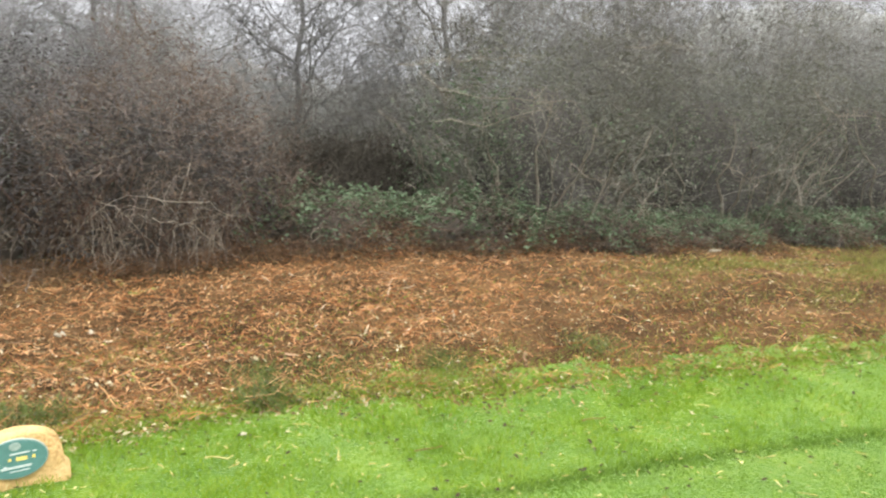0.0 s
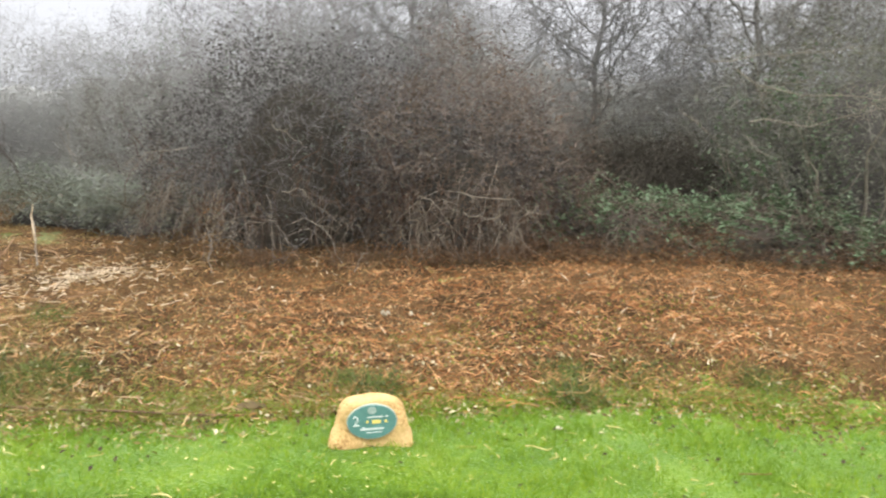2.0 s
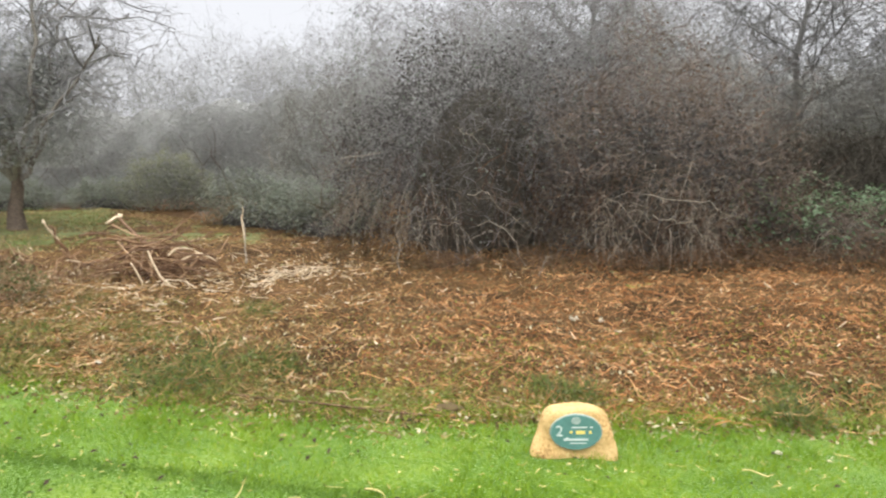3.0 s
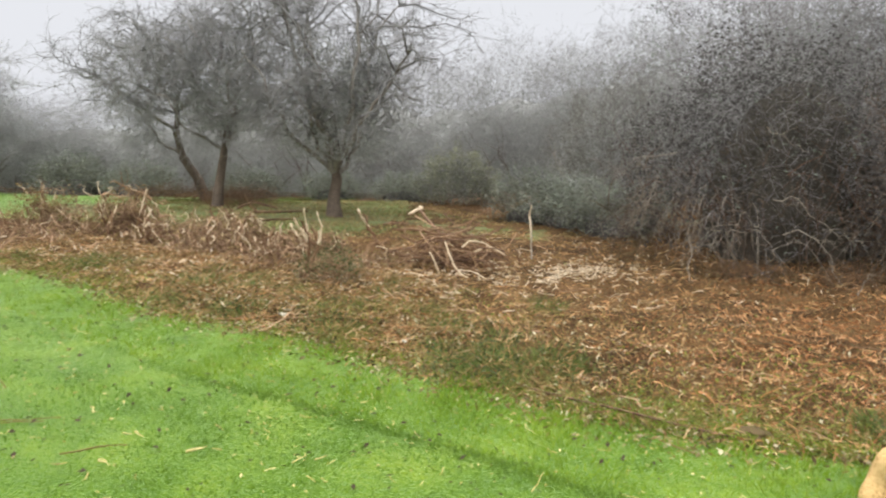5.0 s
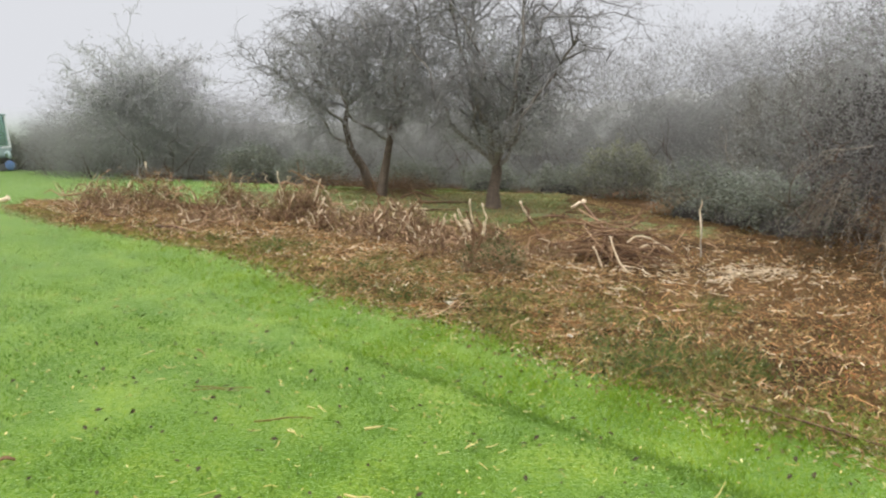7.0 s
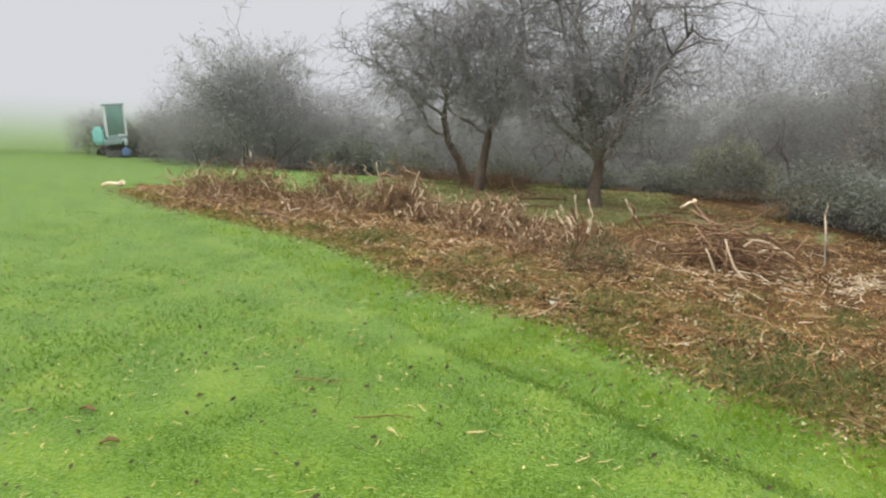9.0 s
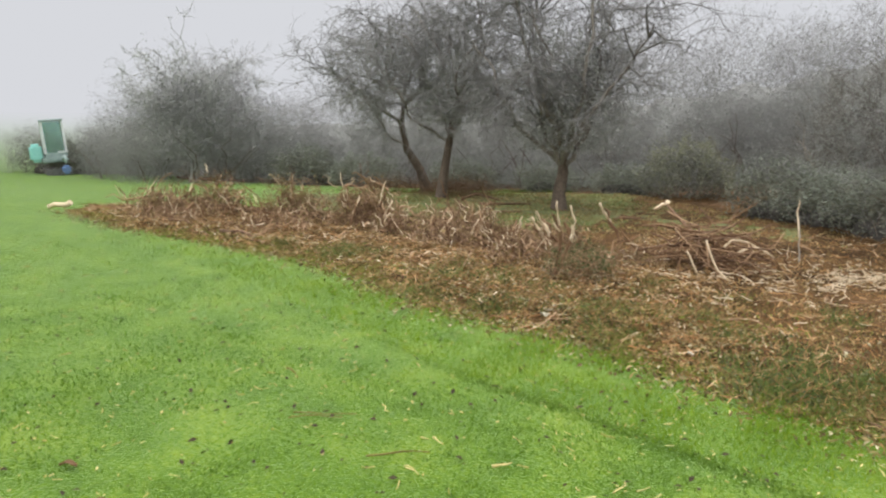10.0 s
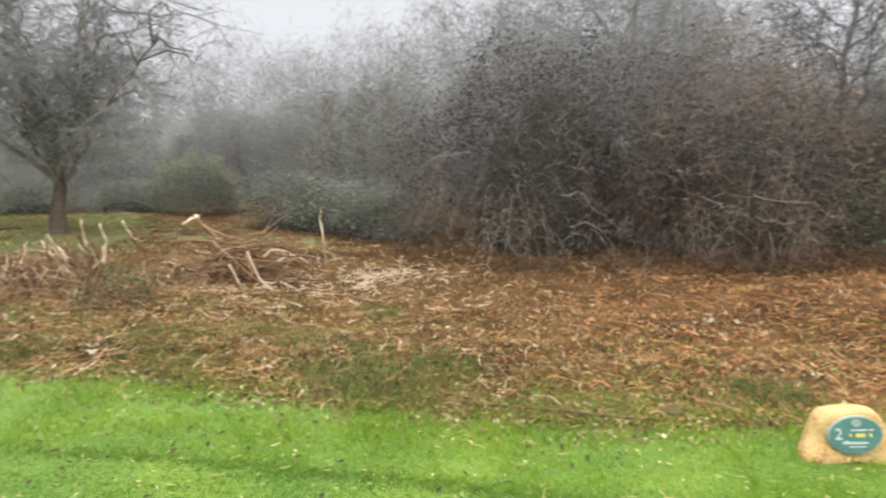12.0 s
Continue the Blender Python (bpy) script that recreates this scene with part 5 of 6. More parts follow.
flakes(52000, (0.007, 0.022), 3.4, 0.35, M_SHRED, "shredded_leaves", "curled russet leaf shreds on the mulch", lambda x, y, v: np.clip(russet_patch(x, y, v) + 0.05, 0, 1) * np.clip(0.35 + 5 * v, 0, 1))
flakes(52000, (0.007, 0.022), 3.2, 0.35, M_WITHER, "withered_leaves", "olive brown withered leaf scraps on the mulch", lambda x, y, v: np.clip(1.05 - 0.9 * russet_patch(x, y, v) * np.clip(0.35 + 5 * v, 0, 1), 0.05, 1))
flakes(22000, (0.012, 0.034), 2.0, 0.4, M_ROT, "rotted_leaves", "dark rotted leaf scraps on the mulch", lift=0.02)
flakes(22000, (0.012, 0.036), 1.6, 0.5, M_PALE_LEAF, "pale_leaves", "pale dead leaves along the mulch edge",
       lambda x, y, v: np.clip(1.0 - np.where(x > 0.5, 1.5, 4.5) * v, 0.12, 1) * np.clip(0.75 + 0.6 * wave(x, y, 1.7, 5), 0, 1), 0.3)
solo("pale_wood_bits", strewn_patch(15000, (0.03, 0.15), 0.0100, 0.5, lambda x, y, v: np.clip(0.05 - 0.16 * (x + 4.5), 0.10, 1) * np.clip(v * 9, 0.15, 1) * np.clip(0.6 + 0.7 * wave(x, y, 1.9, 3), 0.1, 1), 3, 0.0), M_PALE, pose(0, 0, 0),
     "small pale torn wood pieces scattered over the mulch", "wood", kind="stuff")
flakes(95000, (0.008, 0.024), 2.2, 0.3, M_MOSS, "moss_patches", "olive green moss and low weeds in the mulch edge",
       lambda x, y, v: np.clip(1.0 - np.where(x < -5.5, 4.0, 3.2) * v, 0.0, 1) * np.clip(0.25 + 0.95 * wave(x, y, 1.5, 9), 0, 1), 0.12, 0.05)
# Leaf litter round the thickets, its dark pieces multiplied to imitate their shade.
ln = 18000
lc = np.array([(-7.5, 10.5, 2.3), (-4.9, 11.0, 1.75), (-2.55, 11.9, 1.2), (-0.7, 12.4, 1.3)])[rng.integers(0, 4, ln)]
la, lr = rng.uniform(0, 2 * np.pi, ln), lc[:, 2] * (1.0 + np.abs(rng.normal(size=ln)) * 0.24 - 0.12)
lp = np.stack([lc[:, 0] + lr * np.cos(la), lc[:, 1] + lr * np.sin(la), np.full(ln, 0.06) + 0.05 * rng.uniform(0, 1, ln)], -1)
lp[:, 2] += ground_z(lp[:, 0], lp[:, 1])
solo("thicket_shade_litter", leaf_quads(lp, rng.uniform(0.015, 0.04, ln), 0.5, 2.0), M_ROT, pose(0, 0, 0), "dark fallen leaves, thickened to stand for shade, round the foot of the thickets", "plant litter", kind="stuff")
qn = 240
qp = np.array([-8.1, 5.4]) + rng.normal(size=(qn, 2)) * np.array([0.75, 1.1])
qp = qp[np.hypot(qp[:, 0] + 8.8, qp[:, 1] - 5.25) > 0.45]
qn = len(qp)
qa = rng.uniform(0, 2 * np.pi, qn)
qway = unit(np.stack([np.cos(qa), np.sin(qa), rng.normal(size=qn) * 0.22], -1))
solo("pale_sticks", tubes(lines(np.concatenate([qp, (ground_z(qp[:, 0], qp[:, 1]) + rng.uniform(0.07, 0.10, qn))[:, None]], -1), qway, rng.uniform(0.04, 0.2, qn), 4, 0.12),
                          taper(rng.uniform(0.004, 0.009, qn), 0.003, qn, 4), 5), M_PALE, pose(0, 0, 0), "pale broken sticks scattered round the log pile", "sticks", kind="stuff")
cp = np.array([-7.95, 6.55]) + rng.normal(size=(320, 2)) * np.where(np.arange(320)[:, None] < 110, np.array([[0.17, 0.34]]), np.array([[0.34, 0.62]]))
ca = rng.uniform(0, 2 * np.pi, 320)
cway = unit(np.stack([np.cos(ca), np.sin(ca), rng.normal(size=320) * 0.2], -1))
solo("wood_chips", tubes(lines(np.concatenate([cp, ground_z(cp[:, 0], cp[:, 1])[:, None] + rng.uniform(0.05, 0.12, (320, 1))], -1), cway, rng.uniform(0.02, 0.13, 320), 2, 0.05), taper(0.0055, 0.003, 320, 2), 4),
     M_PALE, pose(0, 0, 0), "pale fresh wood chips beside the log pile", "wood chips", kind="stuff")


# ---- grass ----
def blades(p, h, w, lean=0.5):
    n = len(p)
    a = rng.uniform(0, 2 * np.pi, n)
    side = np.stack([np.cos(a), np.sin(a), np.zeros(n)], -1) * (w / 2)[:, None]
    tip = p + np.stack([rng.normal(size=n) * lean, rng.normal(size=n) * lean, np.ones(n)], -1) * h[:, None]
    v = np.stack([p - side, p + side, tip + side * 0.35, tip - side * 0.35], 1)
    return v.reshape(-1, 3), np.arange(4 * n).reshape(n, 4)


def lawn_points(n):
    x = rng.uniform(-12.5, 5.0, n)
    y = front_y(x) + 0.12 - rng.uniform(0, 1, n) ** 1.3 * 5.0
    keep = (np.hypot(x + 0.8, y - 0.3) > 2.0) & ((x < -0.5) | (y > 2.0)) & (y > -3.5)
    keep &= rng.uniform(0, 1, n) < np.clip(5.5 / np.hypot(x + 0.8, y - 0.3), 0, 1) ** 2
    return np.stack([x[keep], y[keep]], -1)


TRACK = np.array([(-12.0, -1.4), (-9.0, 0.0), (-7.31, 0.70), (-5.88, 1.37), (-5.18, 1.83), (-4.54, 2.15), (-4.07, 2.44), (-3.63, 2.64), (-2.0, 3.55), (-0.09, 4.34), (1.13, 4.99), (2.73, 5.64), (6.0, 7.0)])
gp = lawn_points(330000)
gp = gp[rng.uniform(0, 1, len(gp)) < 0.62 + 0.5 * wave(gp[:, 0], gp[:, 1], 3.1, 2)]
rough_side = gp[:, 1] > np.interp(gp[:, 0], TRACK[:, 0], TRACK[:, 1])
gh = np.where(rough_side, rng.uniform(0.018, 0.05, len(gp)), rng.uniform(0.008, 0.022, len(gp))) * (1 + 0.75 * wave(gp[:, 0], gp[:, 1], 5.3, 7))
gb = np.concatenate([gp, ground_z(gp[:, 0], gp[:, 1])[:, None] - 0.003], -1)
solo("mown_grass", blades(gb[~rough_side], gh[~rough_side], rng.uniform(0.003, 0.007, (~rough_side).sum()), 0.6), M_TEE_BLADE, pose(0, 0, 0),
     "short green close-mown grass blades", "grass", kind="stuff")
solo("longer_grass", blades(gb[rough_side], gh[rough_side], rng.uniform(0.003, 0.007, rough_side.sum()), 0.6), M_BLADE, pose(0, 0, 0),
     "bright yellow-green longer grass beside the mulch", "grass", kind="stuff")
tx = -7.0 + 12.0 * rng.uniform(0, 1, 15000) ** 0.8
tp = np.stack([tx, np.interp(tx, TRACK[:, 0], TRACK[:, 1]) + rng.normal(size=15000) * 0.06], -1)
solo("grass_ridge", blades(np.concatenate([tp, ground_z(tp[:, 0], tp[:, 1])[:, None]], -1), rng.uniform(0.010, 0.028, 15000), rng.uniform(0.003, 0.006, 15000), 0.8), M_RIDGE, pose(0, 0, 0),
     "darker ridge of longer grass along the mowing line", "grass", kind="stuff")
ts = rng.uniform(0.02, 0.9, 1100)
tc = cleared(ts, rng.uniform(0, 1, 1100) ** 1.6 * 0.2)
tc = tc[wave(tc[:, 0], tc[:, 1], 2.3, 8) > -0.05]
tuft = (tc[:, None] + rng.normal(size=(len(tc), 34, 2)) * 0.13).reshape(-1, 2)
solo("rough_grass", blades(np.concatenate([tuft, ground_z(tuft[:, 0], tuft[:, 1])[:, None] + 0.03], -1), rng.uniform(0.02, 0.075, len(tuft)), rng.uniform(0.003, 0.006, len(tuft)), 0.8), M_WEED, pose(0, 0, 0),
     "dull green tufts of rough grass in the mulch edge", "grass", kind="stuff")
es = rng.uniform(0.0, 0.9, 60000)
ev = rng.uniform(0, 1, 60000) ** 1.5 * 0.14
ep = cleared(es, ev)
ep[:, 1] -= 0.15 * rng.uniform(0, 1, 60000)
ep = ep[rng.uniform(0, 1, 60000) < np.clip(0.75 - 6.5 * ev + 0.7 * wave(ep[:, 0], ep[:, 1], 1.9, 11), 0, 1) * np.clip((ep[:, 0] + 5.5) / 3.0, 0.15, 1)]
solo("edge_grass", blades(np.concatenate([ep, (ground_z(ep[:, 0], ep[:, 1]) + 0.0)[:, None]], -1), rng.uniform(0.03, 0.075, len(ep)), rng.uniform(0.003, 0.006, len(ep)), 0.8), M_BLADE, pose(0, 0, 0),
     "bright grass creeping into the edge of the mulch", "grass", kind="stuff")
# thin grass at the right end of the clearing
rg = np.stack([rng.uniform(1.5, 11, 16000), rng.uniform(8.5, 17.5, 16000)], -1)
rg = rg[(wave(rg[:, 0], rg[:, 1], 0.9, 6) > 0.0) & (rg[:, 1] < 10.5 + rg[:, 0] * 0.85) & (rg[:, 1] > front_y(rg[:, 0]))]
rq = np.array([4.4, 11.2]) + rng.normal(size=(9000, 2)) * np.array([1.5, 0.75])
rq[:, 1] += 0.45 * (rq[:, 0] - 4.4)
rg = np.concatenate([rg, rq[(wave(rq[:, 0], rq[:, 1], 1.6, 4) > -0.25) & (rq[:, 1] > front_y(rq[:, 0]))]])
solo("sparse_grass", blades(np.concatenate([rg, ground_z(rg[:, 0], rg[:, 1])[:, None] + 0.05], -1), rng.uniform(0.03, 0.09, len(rg)), rng.uniform(0.006, 0.012, len(rg)), 0.8), M_WEED, pose(0, 0, 0),
     "sparse dull green grass through the mulch", "grass", kind="stuff")
# the grass glade round the hawthorns
ax, ay = np.meshgrid(np.linspace(-18.6, -10.4, 80), np.linspace(0, 1, 50), indexing="ij")
ay = np.interp(ax, [-24, -16, -14, -12.4, -10.4], [0.5, 0.9, 2.2, 3.9, 6.3]) + 0.25 * wave(ax, ay * 6, 2.5, 3) + ay * np.interp(ax, [-24, -18, -12, -10.4], [7.0, 8.7, 5.4, 2.0])
az = ground_z(ax, ay) + 0.05 + 0.03 * wave(ax, ay, 1.9, 2)
az[:, :3] -= np.array([0.12, 0.07, 0.03])
az[:3] -= np.array([[0.12], [0.07], [0.03]])
az[-3:] -= np.array([[0.03], [0.07], [0.12]])
solo("glade_turf", (np.stack([ax, ay, az], -1), grid_quads(*ax.shape)), M_GLADE, pose(0, 0, 0),
     "olive green rough turf with bare brown patches", "turf", kind="structure")
gl = np.stack([rng.uniform(-21, -11.9, 22000), rng.uniform(2.0, 8.6, 22000)], -1)
gl = gl[wave(gl[:, 0], gl[:, 1], 1.3, 4) > -0.05]
solo("glade_grass", blades(np.concatenate([gl, ground_z(gl[:, 0], gl[:, 1])[:, None] + 0.03], -1), rng.uniform(0.02, 0.08, len(gl)), rng.uniform(0.006, 0.012, len(gl)), 0.7), M_DARK_BLADE, pose(0, 0, 0),
     "rough green grass round the hawthorn trunks", "grass", kind="stuff")


def weed_clump(x, y, r, h, n, label):
    ob = thing("weed_clump", at_ground(x, y), label, "weeds", "weed clumps")
    p = np.concatenate([rng.normal(size=(n, 2)) * r * 0.5, np.full((n, 1), 0.01)], -1)
    part("grass_tuft", blades(p, rng.uniform(0.4 * h, h, n), rng.uniform(0.004, 0.008, n), 0.8), M_DARK_BLADE, ob, kind="stuff")
    q, d = dome_points(n // 2, r, h * 0.8, 0.4, 0.6, 0.9)
    part("foliage", leaf_quads(q, rng.uniform(0.015, 0.035, len(q))), M_WEED_DARK, ob, kind="stuff")
    part("dry_stalk", twig_fill(max(10, n // 12), r, h, (0.1, 0.3), 0.003, 3), M_STRAW_TAN, ob, kind="stuff")


for x, y, r, h, n in ((-1.64, 5.60, 0.20, 0.17, 420), (-1.9, 6.15, 0.25, 0.15, 380), (-1.35, 6.5, 0.3, 0.12, 300), (-2.95, 4.95, 0.22, 0.16, 360), (-3.2, 5.0, 0.16, 0.12, 200), (-6.6, 5.0, 0.3, 0.14, 300),
                      (-4.9, 4.0, 0.25, 0.12, 280), (-5.5, 3.6, 0.25, 0.12, 280), (-7.2, 3.1, 0.3, 0.15, 340), (-7.9, 2.9, 0.25, 0.15, 300), (-8.1, 4.1, 0.25, 0.14, 260), (-7.4, 4.6, 0.2, 0.12, 200),
                      (-8.9, 2.7, 0.3, 0.13, 320), (-8.3, 2.45, 0.25, 0.12, 260), (-6.9, 3.6, 0.3, 0.13, 320), (-6.2, 3.7, 0.28, 0.12, 280), (-9.6, 2.4, 0.3, 0.13, 280), (-7.7, 3.7, 0.26, 0.14, 280), (-9.4, 3.6, 0.3, 0.16, 300), (0.9, 7.1, 0.3, 0.12, 300), (-0.4, 6.6, 0.25, 0.12, 260), (2.4, 13.5, 0.5, 0.15, 300)):
    weed_clump(x, y, r, h, n, "dull green weeds growing through the mulch")
for i in range(34):
    x = rng.uniform(-11.0, -5.0)
    weed_clump(x, float(front_y(x)) + 0.15 + 1.1 * rng.uniform() ** 1.4, rng.uniform(0.2, 0.42), rng.uniform(0.09, 0.18), 260, "low olive weeds along the lawn edge of the mulch")
bush("cut_shrub", at_ground(-8.5, 3.42), 0.36, 0.42, 420, M_BRUSH, "small dark green shrub stump with arching stems", "shrub", stems=9, stem_r=0.006, leaves=1300, leaf=0.024,
     leaf_m=M_WEED_DARK, length=(0.1, 0.3), thick=0.003, stem_h=1.0)


gs = np.stack([rng.uniform(-18.5, -10.6, 15000), rng.uniform(3.0, 9.4, 15000)], -1)
gs = gs[wave(gs[:, 0], gs[:, 1], 1.1, 9) > -0.5]
solo("glade_litter", leaf_quads(np.concatenate([gs, (ground_z(gs[:, 0], gs[:, 1]) + 0.07)[:, None]], -1), rng.uniform(0.012, 0.034, len(gs)), 0.5, 2.2), M_WITHER, pose(0, 0, 0),
     "brown leaf scraps over the rough turf", "plant litter", kind="stuff")


# ---- the tee marker stone ----
def marker_stone():
    ob = thing("tee_marker", pose(-2.45, 4.05, 0.058, 0, -3, 37), "rounded sandstone tee marker with an oval green plaque", "marker stone")
    bm = bmesh.new()
    bmesh.ops.create_cube(bm, size=1)
    bmesh.ops.subdivide_edges(bm, edges=bm.edges[:], cuts=13, use_grid_fill=True)
    for v in bm.verts:
        x, y, z = v.co.x * 2, v.co.y * 2, v.co.z + 0.5
        c = Vector((x, y, v.co.z * 2))
        n_ = (abs(c.x) ** 5 + abs(c.y) ** 5 + abs(c.z) ** 5) ** 0.2
        c = c / max(n_, 1e-6)
        wide = 0.258 - 0.098 * max(0.0, z) ** 1.25
        lump = noise.noise(Vector((x * 1.3, y * 1.3, z * 2.6))) * 0.02
        foot = 0.025 * max(0.0, 0.35 - z) * noise.noise(Vector((x * 4, y * 4, 3)))
        v.co = Vector((c.x * (wide + lump + foot), c.y * (0.088 - 0.02 * z + lump) + 0.02 * z, (c.z * 0.5 + 0.5) * 0.333 - 0.05 + lump * 0.6))
        if x > 0.6 and z < 0.3:
            v.co.x += 0.015
    for f in bm.faces:
        f.smooth = True
    part("stone", bm, M_STONE, ob)
    face = pose(0.0, -0.066, 0.160, 85, 0, 0)

    def oval(rx, ry, depth, bev):
        b2 = bmesh.new()
        bmesh.ops.create_cone(b2, cap_ends=True, segments=48, radius1=1, radius2=1, depth=1, matrix=Matrix.Diagonal((rx, ry, depth, 1)))
        bmesh.ops.bevel(b2, geom=[e for e in b2.edges if abs(e.verts[0].co.z - e.verts[1].co.z) < 1e-6], offset=bev, segments=2, affect="EDGES")
        return b2
    plaque = part("plaque", oval(0.145, 0.100, 0.03, 0.003), M_PLAQUE_RIM, ob, "oval plaque with a pale rim", face)
    part("face", oval(0.139, 0.095, 0.012, 0.002), M_PLAQUE, plaque, "green enamel face", pose(0, 0, 0.0115))

    def bar(x, y, w, h, m_, name="line", label=""):
        part(name, box(w, h, 0.004, 0, 0, 0, 0.001), m_, plaque, label, pose(x, y, 0.016))
    part("crest", oval(0.026, 0.021, 0.005, 0.001), M_PLAQUE_RIM, plaque, "pale round crest", pose(0.0, 0.066, 0.018))
    bar(0.018, 0.028, 0.16 * 0.55, 0.008, M_WHITE)
    bar(0.083, 0.028, 0.018, 0.008, M_WHITE)
    bar(-0.028, 0.002, 0.014, 0.014, M_YELLOW, "diamond", "yellow mark")
    bar(0.024, 0.0, 0.050, 0.020, M_YELLOW, "distance_bar", "yellow bar of figures")
    bar(0.078, 0.0, 0.015, 0.016, M_YELLOW, "diamond", "yellow mark")
    bar(-0.002, -0.040, 0.135, 0.011, M_WHITE)
    bar(-0.050, -0.032, 0.016, 0.010, M_WHITE)
    bar(0.01, -0.060, 0.09, 0.006, M_WHITE)
    cu = bpy.data.curves.new("numeral", "FONT")
    cu.body, cu.size, cu.extrude, cu.align_x, cu.align_y = "2", 0.084, 0.002, "CENTER", "CENTER"
    tmp = bpy.data.objects.new("numeral_tmp", cu)
    me = bpy.data.meshes.new_from_object(tmp)
    bpy.data.objects.remove(tmp)
    part("numeral", me, M_WHITE, plaque, "white figure 2", pose(-0.092, 0.006, 0.019))


marker_stone()


# ---- the small digger in the mist ----
def digger():
    """Seen from its front corner: tracks, a leaning glazed cab, the engine cover beside it, the folded arm and blade low in front."""
    ob = thing("mini_digger", pose(-33.5, -7.16, float(ground_z(-33.5, -7.16)) + 0.02, 6, 0, 17) @ Matrix.Diagonal((0.74, 0.72, 0.93, 1)), "small turquoise tracked digger with a glazed cab, parked on the lawn", "digger")
    for y in (-0.55, 0.55):
        track = part("track", box(1.7, 0.3, 0.42, 0, y, 0, 0.14), M_RUBBER, ob)
        for x in (-0.55, 0.0, 0.55):
            part("roller", box(0.26, 0.33, 0.26, x, y, 0.08, 0.08), M_POST_DARK, track)
    part("chassis", box(0.9, 0.8, 0.25, 0, 0, 0.34, 0.04), M_RUBBER, ob)
    part("deck", box(1.5, 1.3, 0.22, 0, -0.08, 0.55, 0.06), M_CAB, ob)
    part("engine_cover", box(0.75, 0.60, 0.76, 0.1, -0.92, 0.60, 0.12), M_TURQ, ob, "turquoise engine cover")
    cab = part("cab", box(1.0, 1.08, 0.22, 0.15, 0.02, 0.74, 0.04), M_CAB, ob, "dark green cab floor")
    for x, y in ((-0.3, -0.48), (-0.3, 0.52), (0.6, -0.48), (0.6, 0.52)):
        part("post", box(0.09, 0.11, 1.34, x, y, 0.92, 0.02), M_POST, cab, "pale grey post")
    part("roof", box(1.06, 1.14, 0.09, 0.15, 0.02, 2.24, 0.03), M_CAB, cab)
    part("sill", box(0.06, 0.42, 0.07, 0.64, 0.30, 0.93, 0.015), M_POST, cab, "pale grey sill")
    for y in (-0.47, 0.51):
        part("side_window", box(0.8, 0.012, 1.26, 0.15, y, 0.96), M_GLASS, cab)
    for x in (-0.29, 0.59):
        part("front_window", box(0.012, 0.9, 1.26, x, 0.02, 0.96), M_GLASS, cab)
    part("boom", log_mesh("boom", [(0.75, 0.3, 0.62), (1.25, 0.3, 0.75), (1.5, 0.3, 0.55)], 0.10, 0.08, 6, 0.0), M_CAB, ob)
    part("bucket", box(0.35, 0.42, 0.36, 1.5, 0.3, 0.08, 0.08), M_BLUE, ob, "blue bucket resting on the grass")
    part("blade", box(0.12, 1.3, 0.30, 1.15, 0, 0.02, 0.02), M_POST_DARK, ob)


digger()

# ---- loose pieces on the lawn and the mulch ----
solo("long_stick", log_mesh("long_stick", [(-0.95, -0.42, 0.0), (-0.5, -0.24, 0.012), (0.0, 0.0, 0.01), (0.4, 0.26, 0.0)], 0.009, 0.006, 6), M_BARK, pose(-3.78, 3.78, 0.04),
     "long dark stick lying along the lawn edge", "stick")
for x, y, L, a, r in ((-5.45, 0.36, 0.36, 75, 0.007), (-5.40, 0.30, 0.30, 80, 0.006), (-4.85, 0.66, 0.32, 85, 0.008), (-4.96, 0.90, 0.10, 20, 0.008), (-4.63, 1.14, 0.11, 100, 0.010),
                      (-6.17, 0.22, 0.22, 15, 0.008), (-5.45, 0.71, 0.10, 10, 0.008), (-3.9, 0.9, 0.14, 60, 0.007), (-4.3, 1.6, 0.13, 130, 0.007), (-1.6, 4.6, 0.16, 20, 0.007),
                      (-0.4, 4.9, 0.2, 35, 0.007), (0.7, 5.6, 0.22, 30, 0.008), (-3.0, 3.0, 0.14, 0, 0.007), (-3.5, 3.6, 0.25, 10, 0.007), (-2.0, 4.35, 0.18, 40, 0.006)):
    d = 0.5 * L
    me = log_mesh("twig", [(-d, 0, 0), (-0.3 * d, rng.normal() * 0.015, 0.004), (0.4 * d, rng.normal() * 0.02, 0.004), (d, 0, 0)], r * 0.62, r * 0.35, 6, 0.3)
    solo("twig", me, M_CHIP if L < 0.2 else M_WITHER, pose(x, y, 0.02 + r, 0, 0, a), "snapped pale brown twig lying on the lawn", "twig", "twigs on the lawn")

copy_thing(scrub, at_ground(-36.6, -8.9, 40, 0.5, 0.42))
copy_thing(scrub, at_ground(-36.2, -6.4, 200, 0.5, 0.44))
copy_thing(scrub, at_ground(-34.2, -4.9, 140, 0.6, 0.42))
copy_thing(shrub, at_ground(-35.4, -7.75, 60, 1.2, 1.35))
copy_thing(shrub, at_ground(-35.2, -6.1, 190, 1.5, 1.25))

solo("log_chunk", log_mesh("log_chunk", [(-0.22, 0, 0.0), (-0.08, 0, 0.035), (0.06, 0, 0.07), (0.18, 0, 0.10)], 0.034, 0.050, 7, 0.14), M_PALE, pose(-15.4, -3.15, 0.05, 0, 0, 75),
     "pale cut log chunk lying alone on the lawn", "log")
bm = bmesh.new()
bmesh.ops.create_icosphere(bm, subdivisions=3, radius=0.08)
for v in bm.verts:
    v.co = Vector((v.co.x * 1.2, v.co.y, v.co.z * 0.55)) * (1 + 0.5 * noise.noise(v.co * 18))
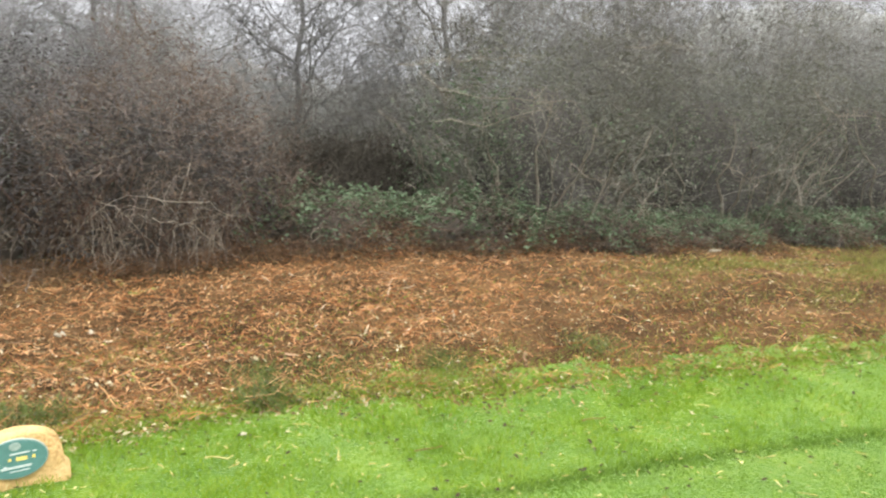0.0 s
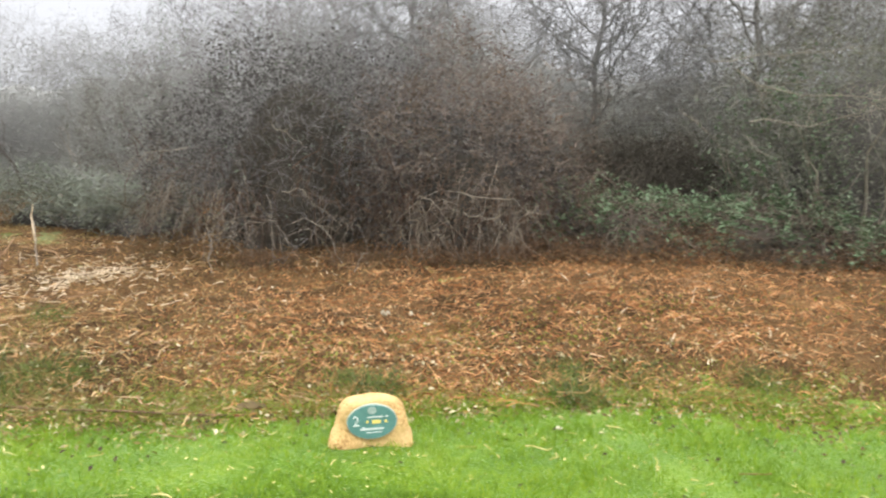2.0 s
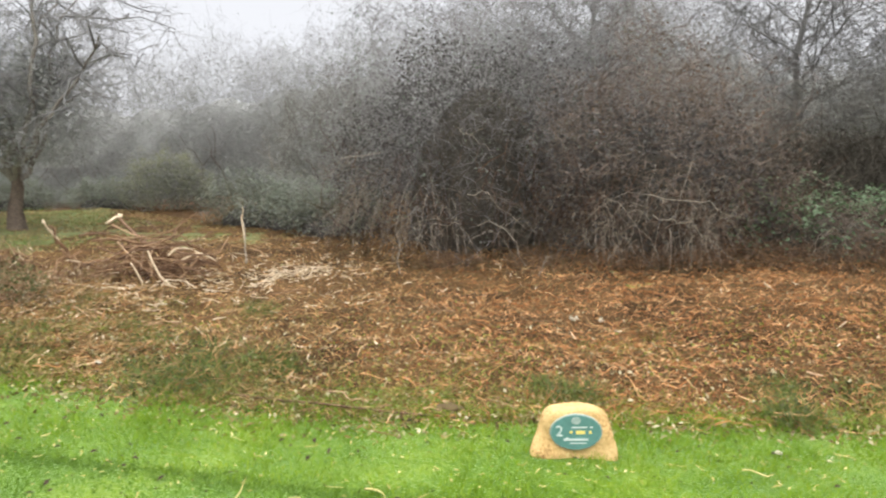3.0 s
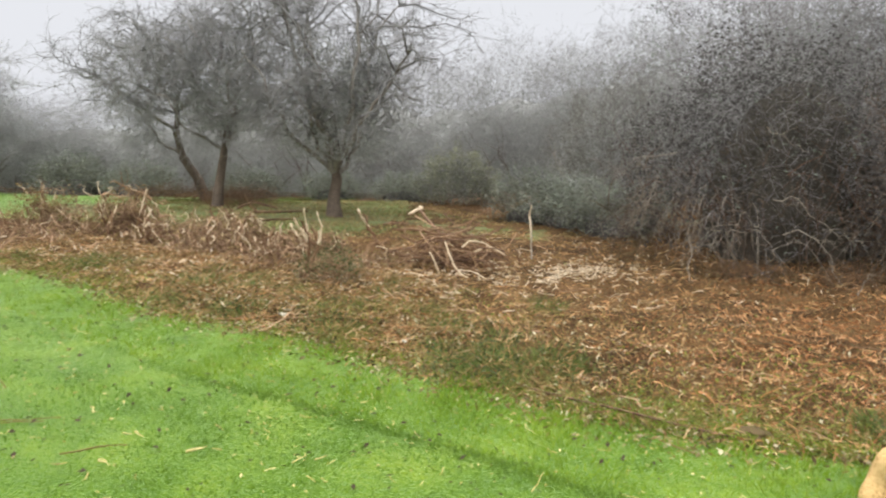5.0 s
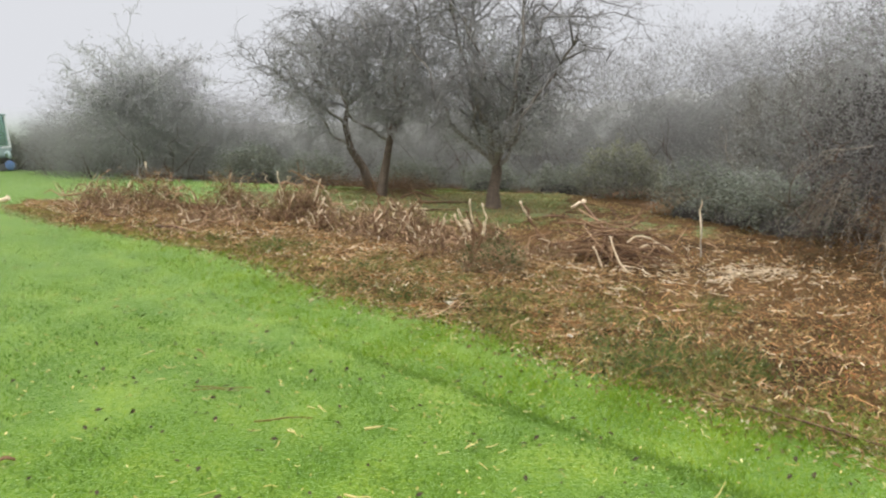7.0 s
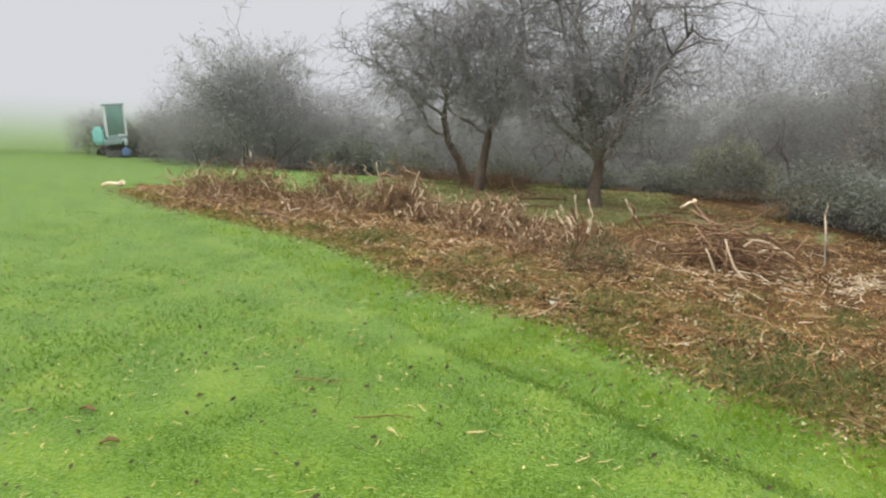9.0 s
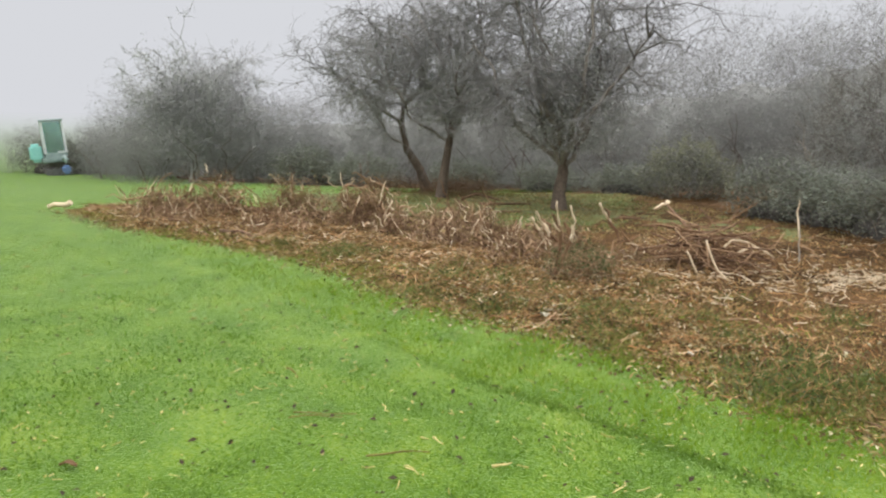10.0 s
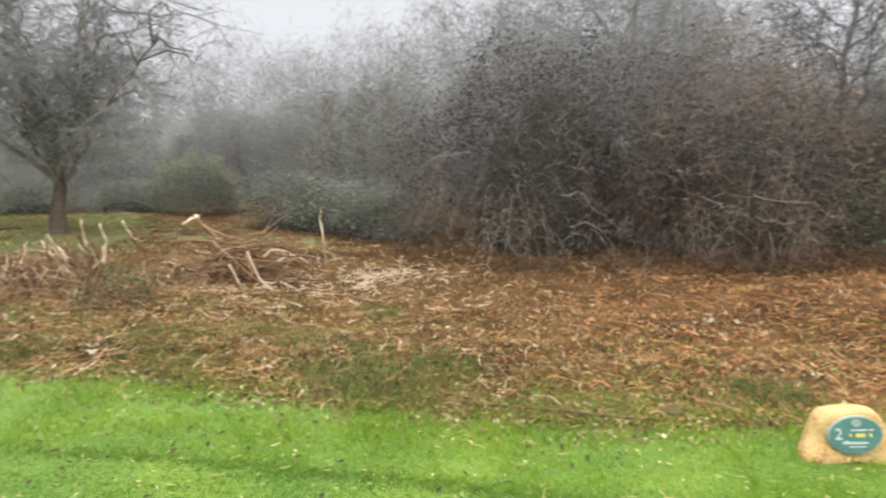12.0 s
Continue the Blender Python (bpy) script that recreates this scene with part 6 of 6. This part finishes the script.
solo("turf_clod", bm, M_ROT, pose(-3.42, 4.16, 0.035), "dark clod of turf on the grass edge", "clod")
for x, y, s in ((-7.25, 2.52, 1.4), (-7.1, 2.42, 1.0), (-4.0, 6.95, 1.1), (-1.58, 4.97, 0.5), (-3.75, 7.05, 0.8), (3.57, 12.55, 2.0), (-5.9, 3.05, 0.6)):
    bm = bmesh.new()
    bmesh.ops.create_grid(bm, x_segments=6, y_segments=6, size=0.036 * s)
    for v in bm.verts:
        v.co.z = 0.02 * s + 0.035 * s * noise.noise(v.co * 30 + Vector((x, y, 0)))
    bmesh.ops.solidify(bm, geom=bm.faces[:], thickness=0.008)
    solo("white_scrap", bm, M_RAG, pose(x, y, float(ground_z(x, y)) + (0.02 if y < 5 and x > -5 else 0.07), 0, 0, rng.uniform(0, 360)), "crumpled dirty white scrap on the mulch", "scrap", "white scraps")

for x, y, turn in ((-5.07, -0.90, 70), (-4.66, -0.69, 100), (-3.4, 1.0, 20)):
    u, w = np.meshgrid(np.linspace(-1, 1, 9), np.linspace(-1, 1, 5), indexing="ij")
    me = np.stack([0.045 * u, 0.018 * w * np.sqrt(np.clip(1.02 - u * u, 0, 1)), 0.012 * w * w + 0.008 * np.cos(3 * u)], -1)
    solo("brown_leaf", (me, grid_quads(*u.shape)), M_RUST_BARK, pose(x, y, 0.024, 0, 0, turn), "curled brown fallen leaf on the lawn", "leaf", "brown leaves on the lawn")

sp = lawn_points(1900)
solo("lawn_chips", tubes(lines(np.concatenate([sp, ground_z(sp[:, 0], sp[:, 1])[:, None] + 0.02], -1), unit(np.concatenate([rng.normal(size=(len(sp), 2)), rng.normal(size=(len(sp), 1)) * 0.15], -1)),
                               rng.uniform(0, 1, len(sp)) ** 2.5 * 0.08 + 0.014, 3, 0.2), taper(rng.uniform(0.0022, 0.005, len(sp)), 0.0018, len(sp), 3), 4), M_CHIP, pose(0, 0, 0), "pale wood splinters strewn on the lawn", "wood chips", kind="stuff")
sp = lawn_points(4200)
sp = sp[rng.uniform(0, 1, len(sp)) < 0.5 + 0.7 * wave(sp[:, 0], sp[:, 1], 1.7, 13)]
solo("pale_flecks", leaf_quads(np.concatenate([sp, ground_z(sp[:, 0], sp[:, 1])[:, None] + 0.024], -1), rng.uniform(0.006, 0.016, len(sp)), 0.6, 2.2), M_CHIP, pose(0, 0, 0),
     "tiny cream wood flecks blown over the lawn", "wood chips", kind="stuff")
sp = lawn_points(3800)
solo("fallen_leaves", leaf_quads(np.concatenate([sp, ground_z(sp[:, 0], sp[:, 1])[:, None] + 0.022], -1), 0.006 + 0.030 * rng.uniform(0, 1, len(sp)) ** 2, 0.7), M_CLOD, pose(0, 0, 0),
     "small dark fallen leaves on the lawn", "leaves", kind="stuff")
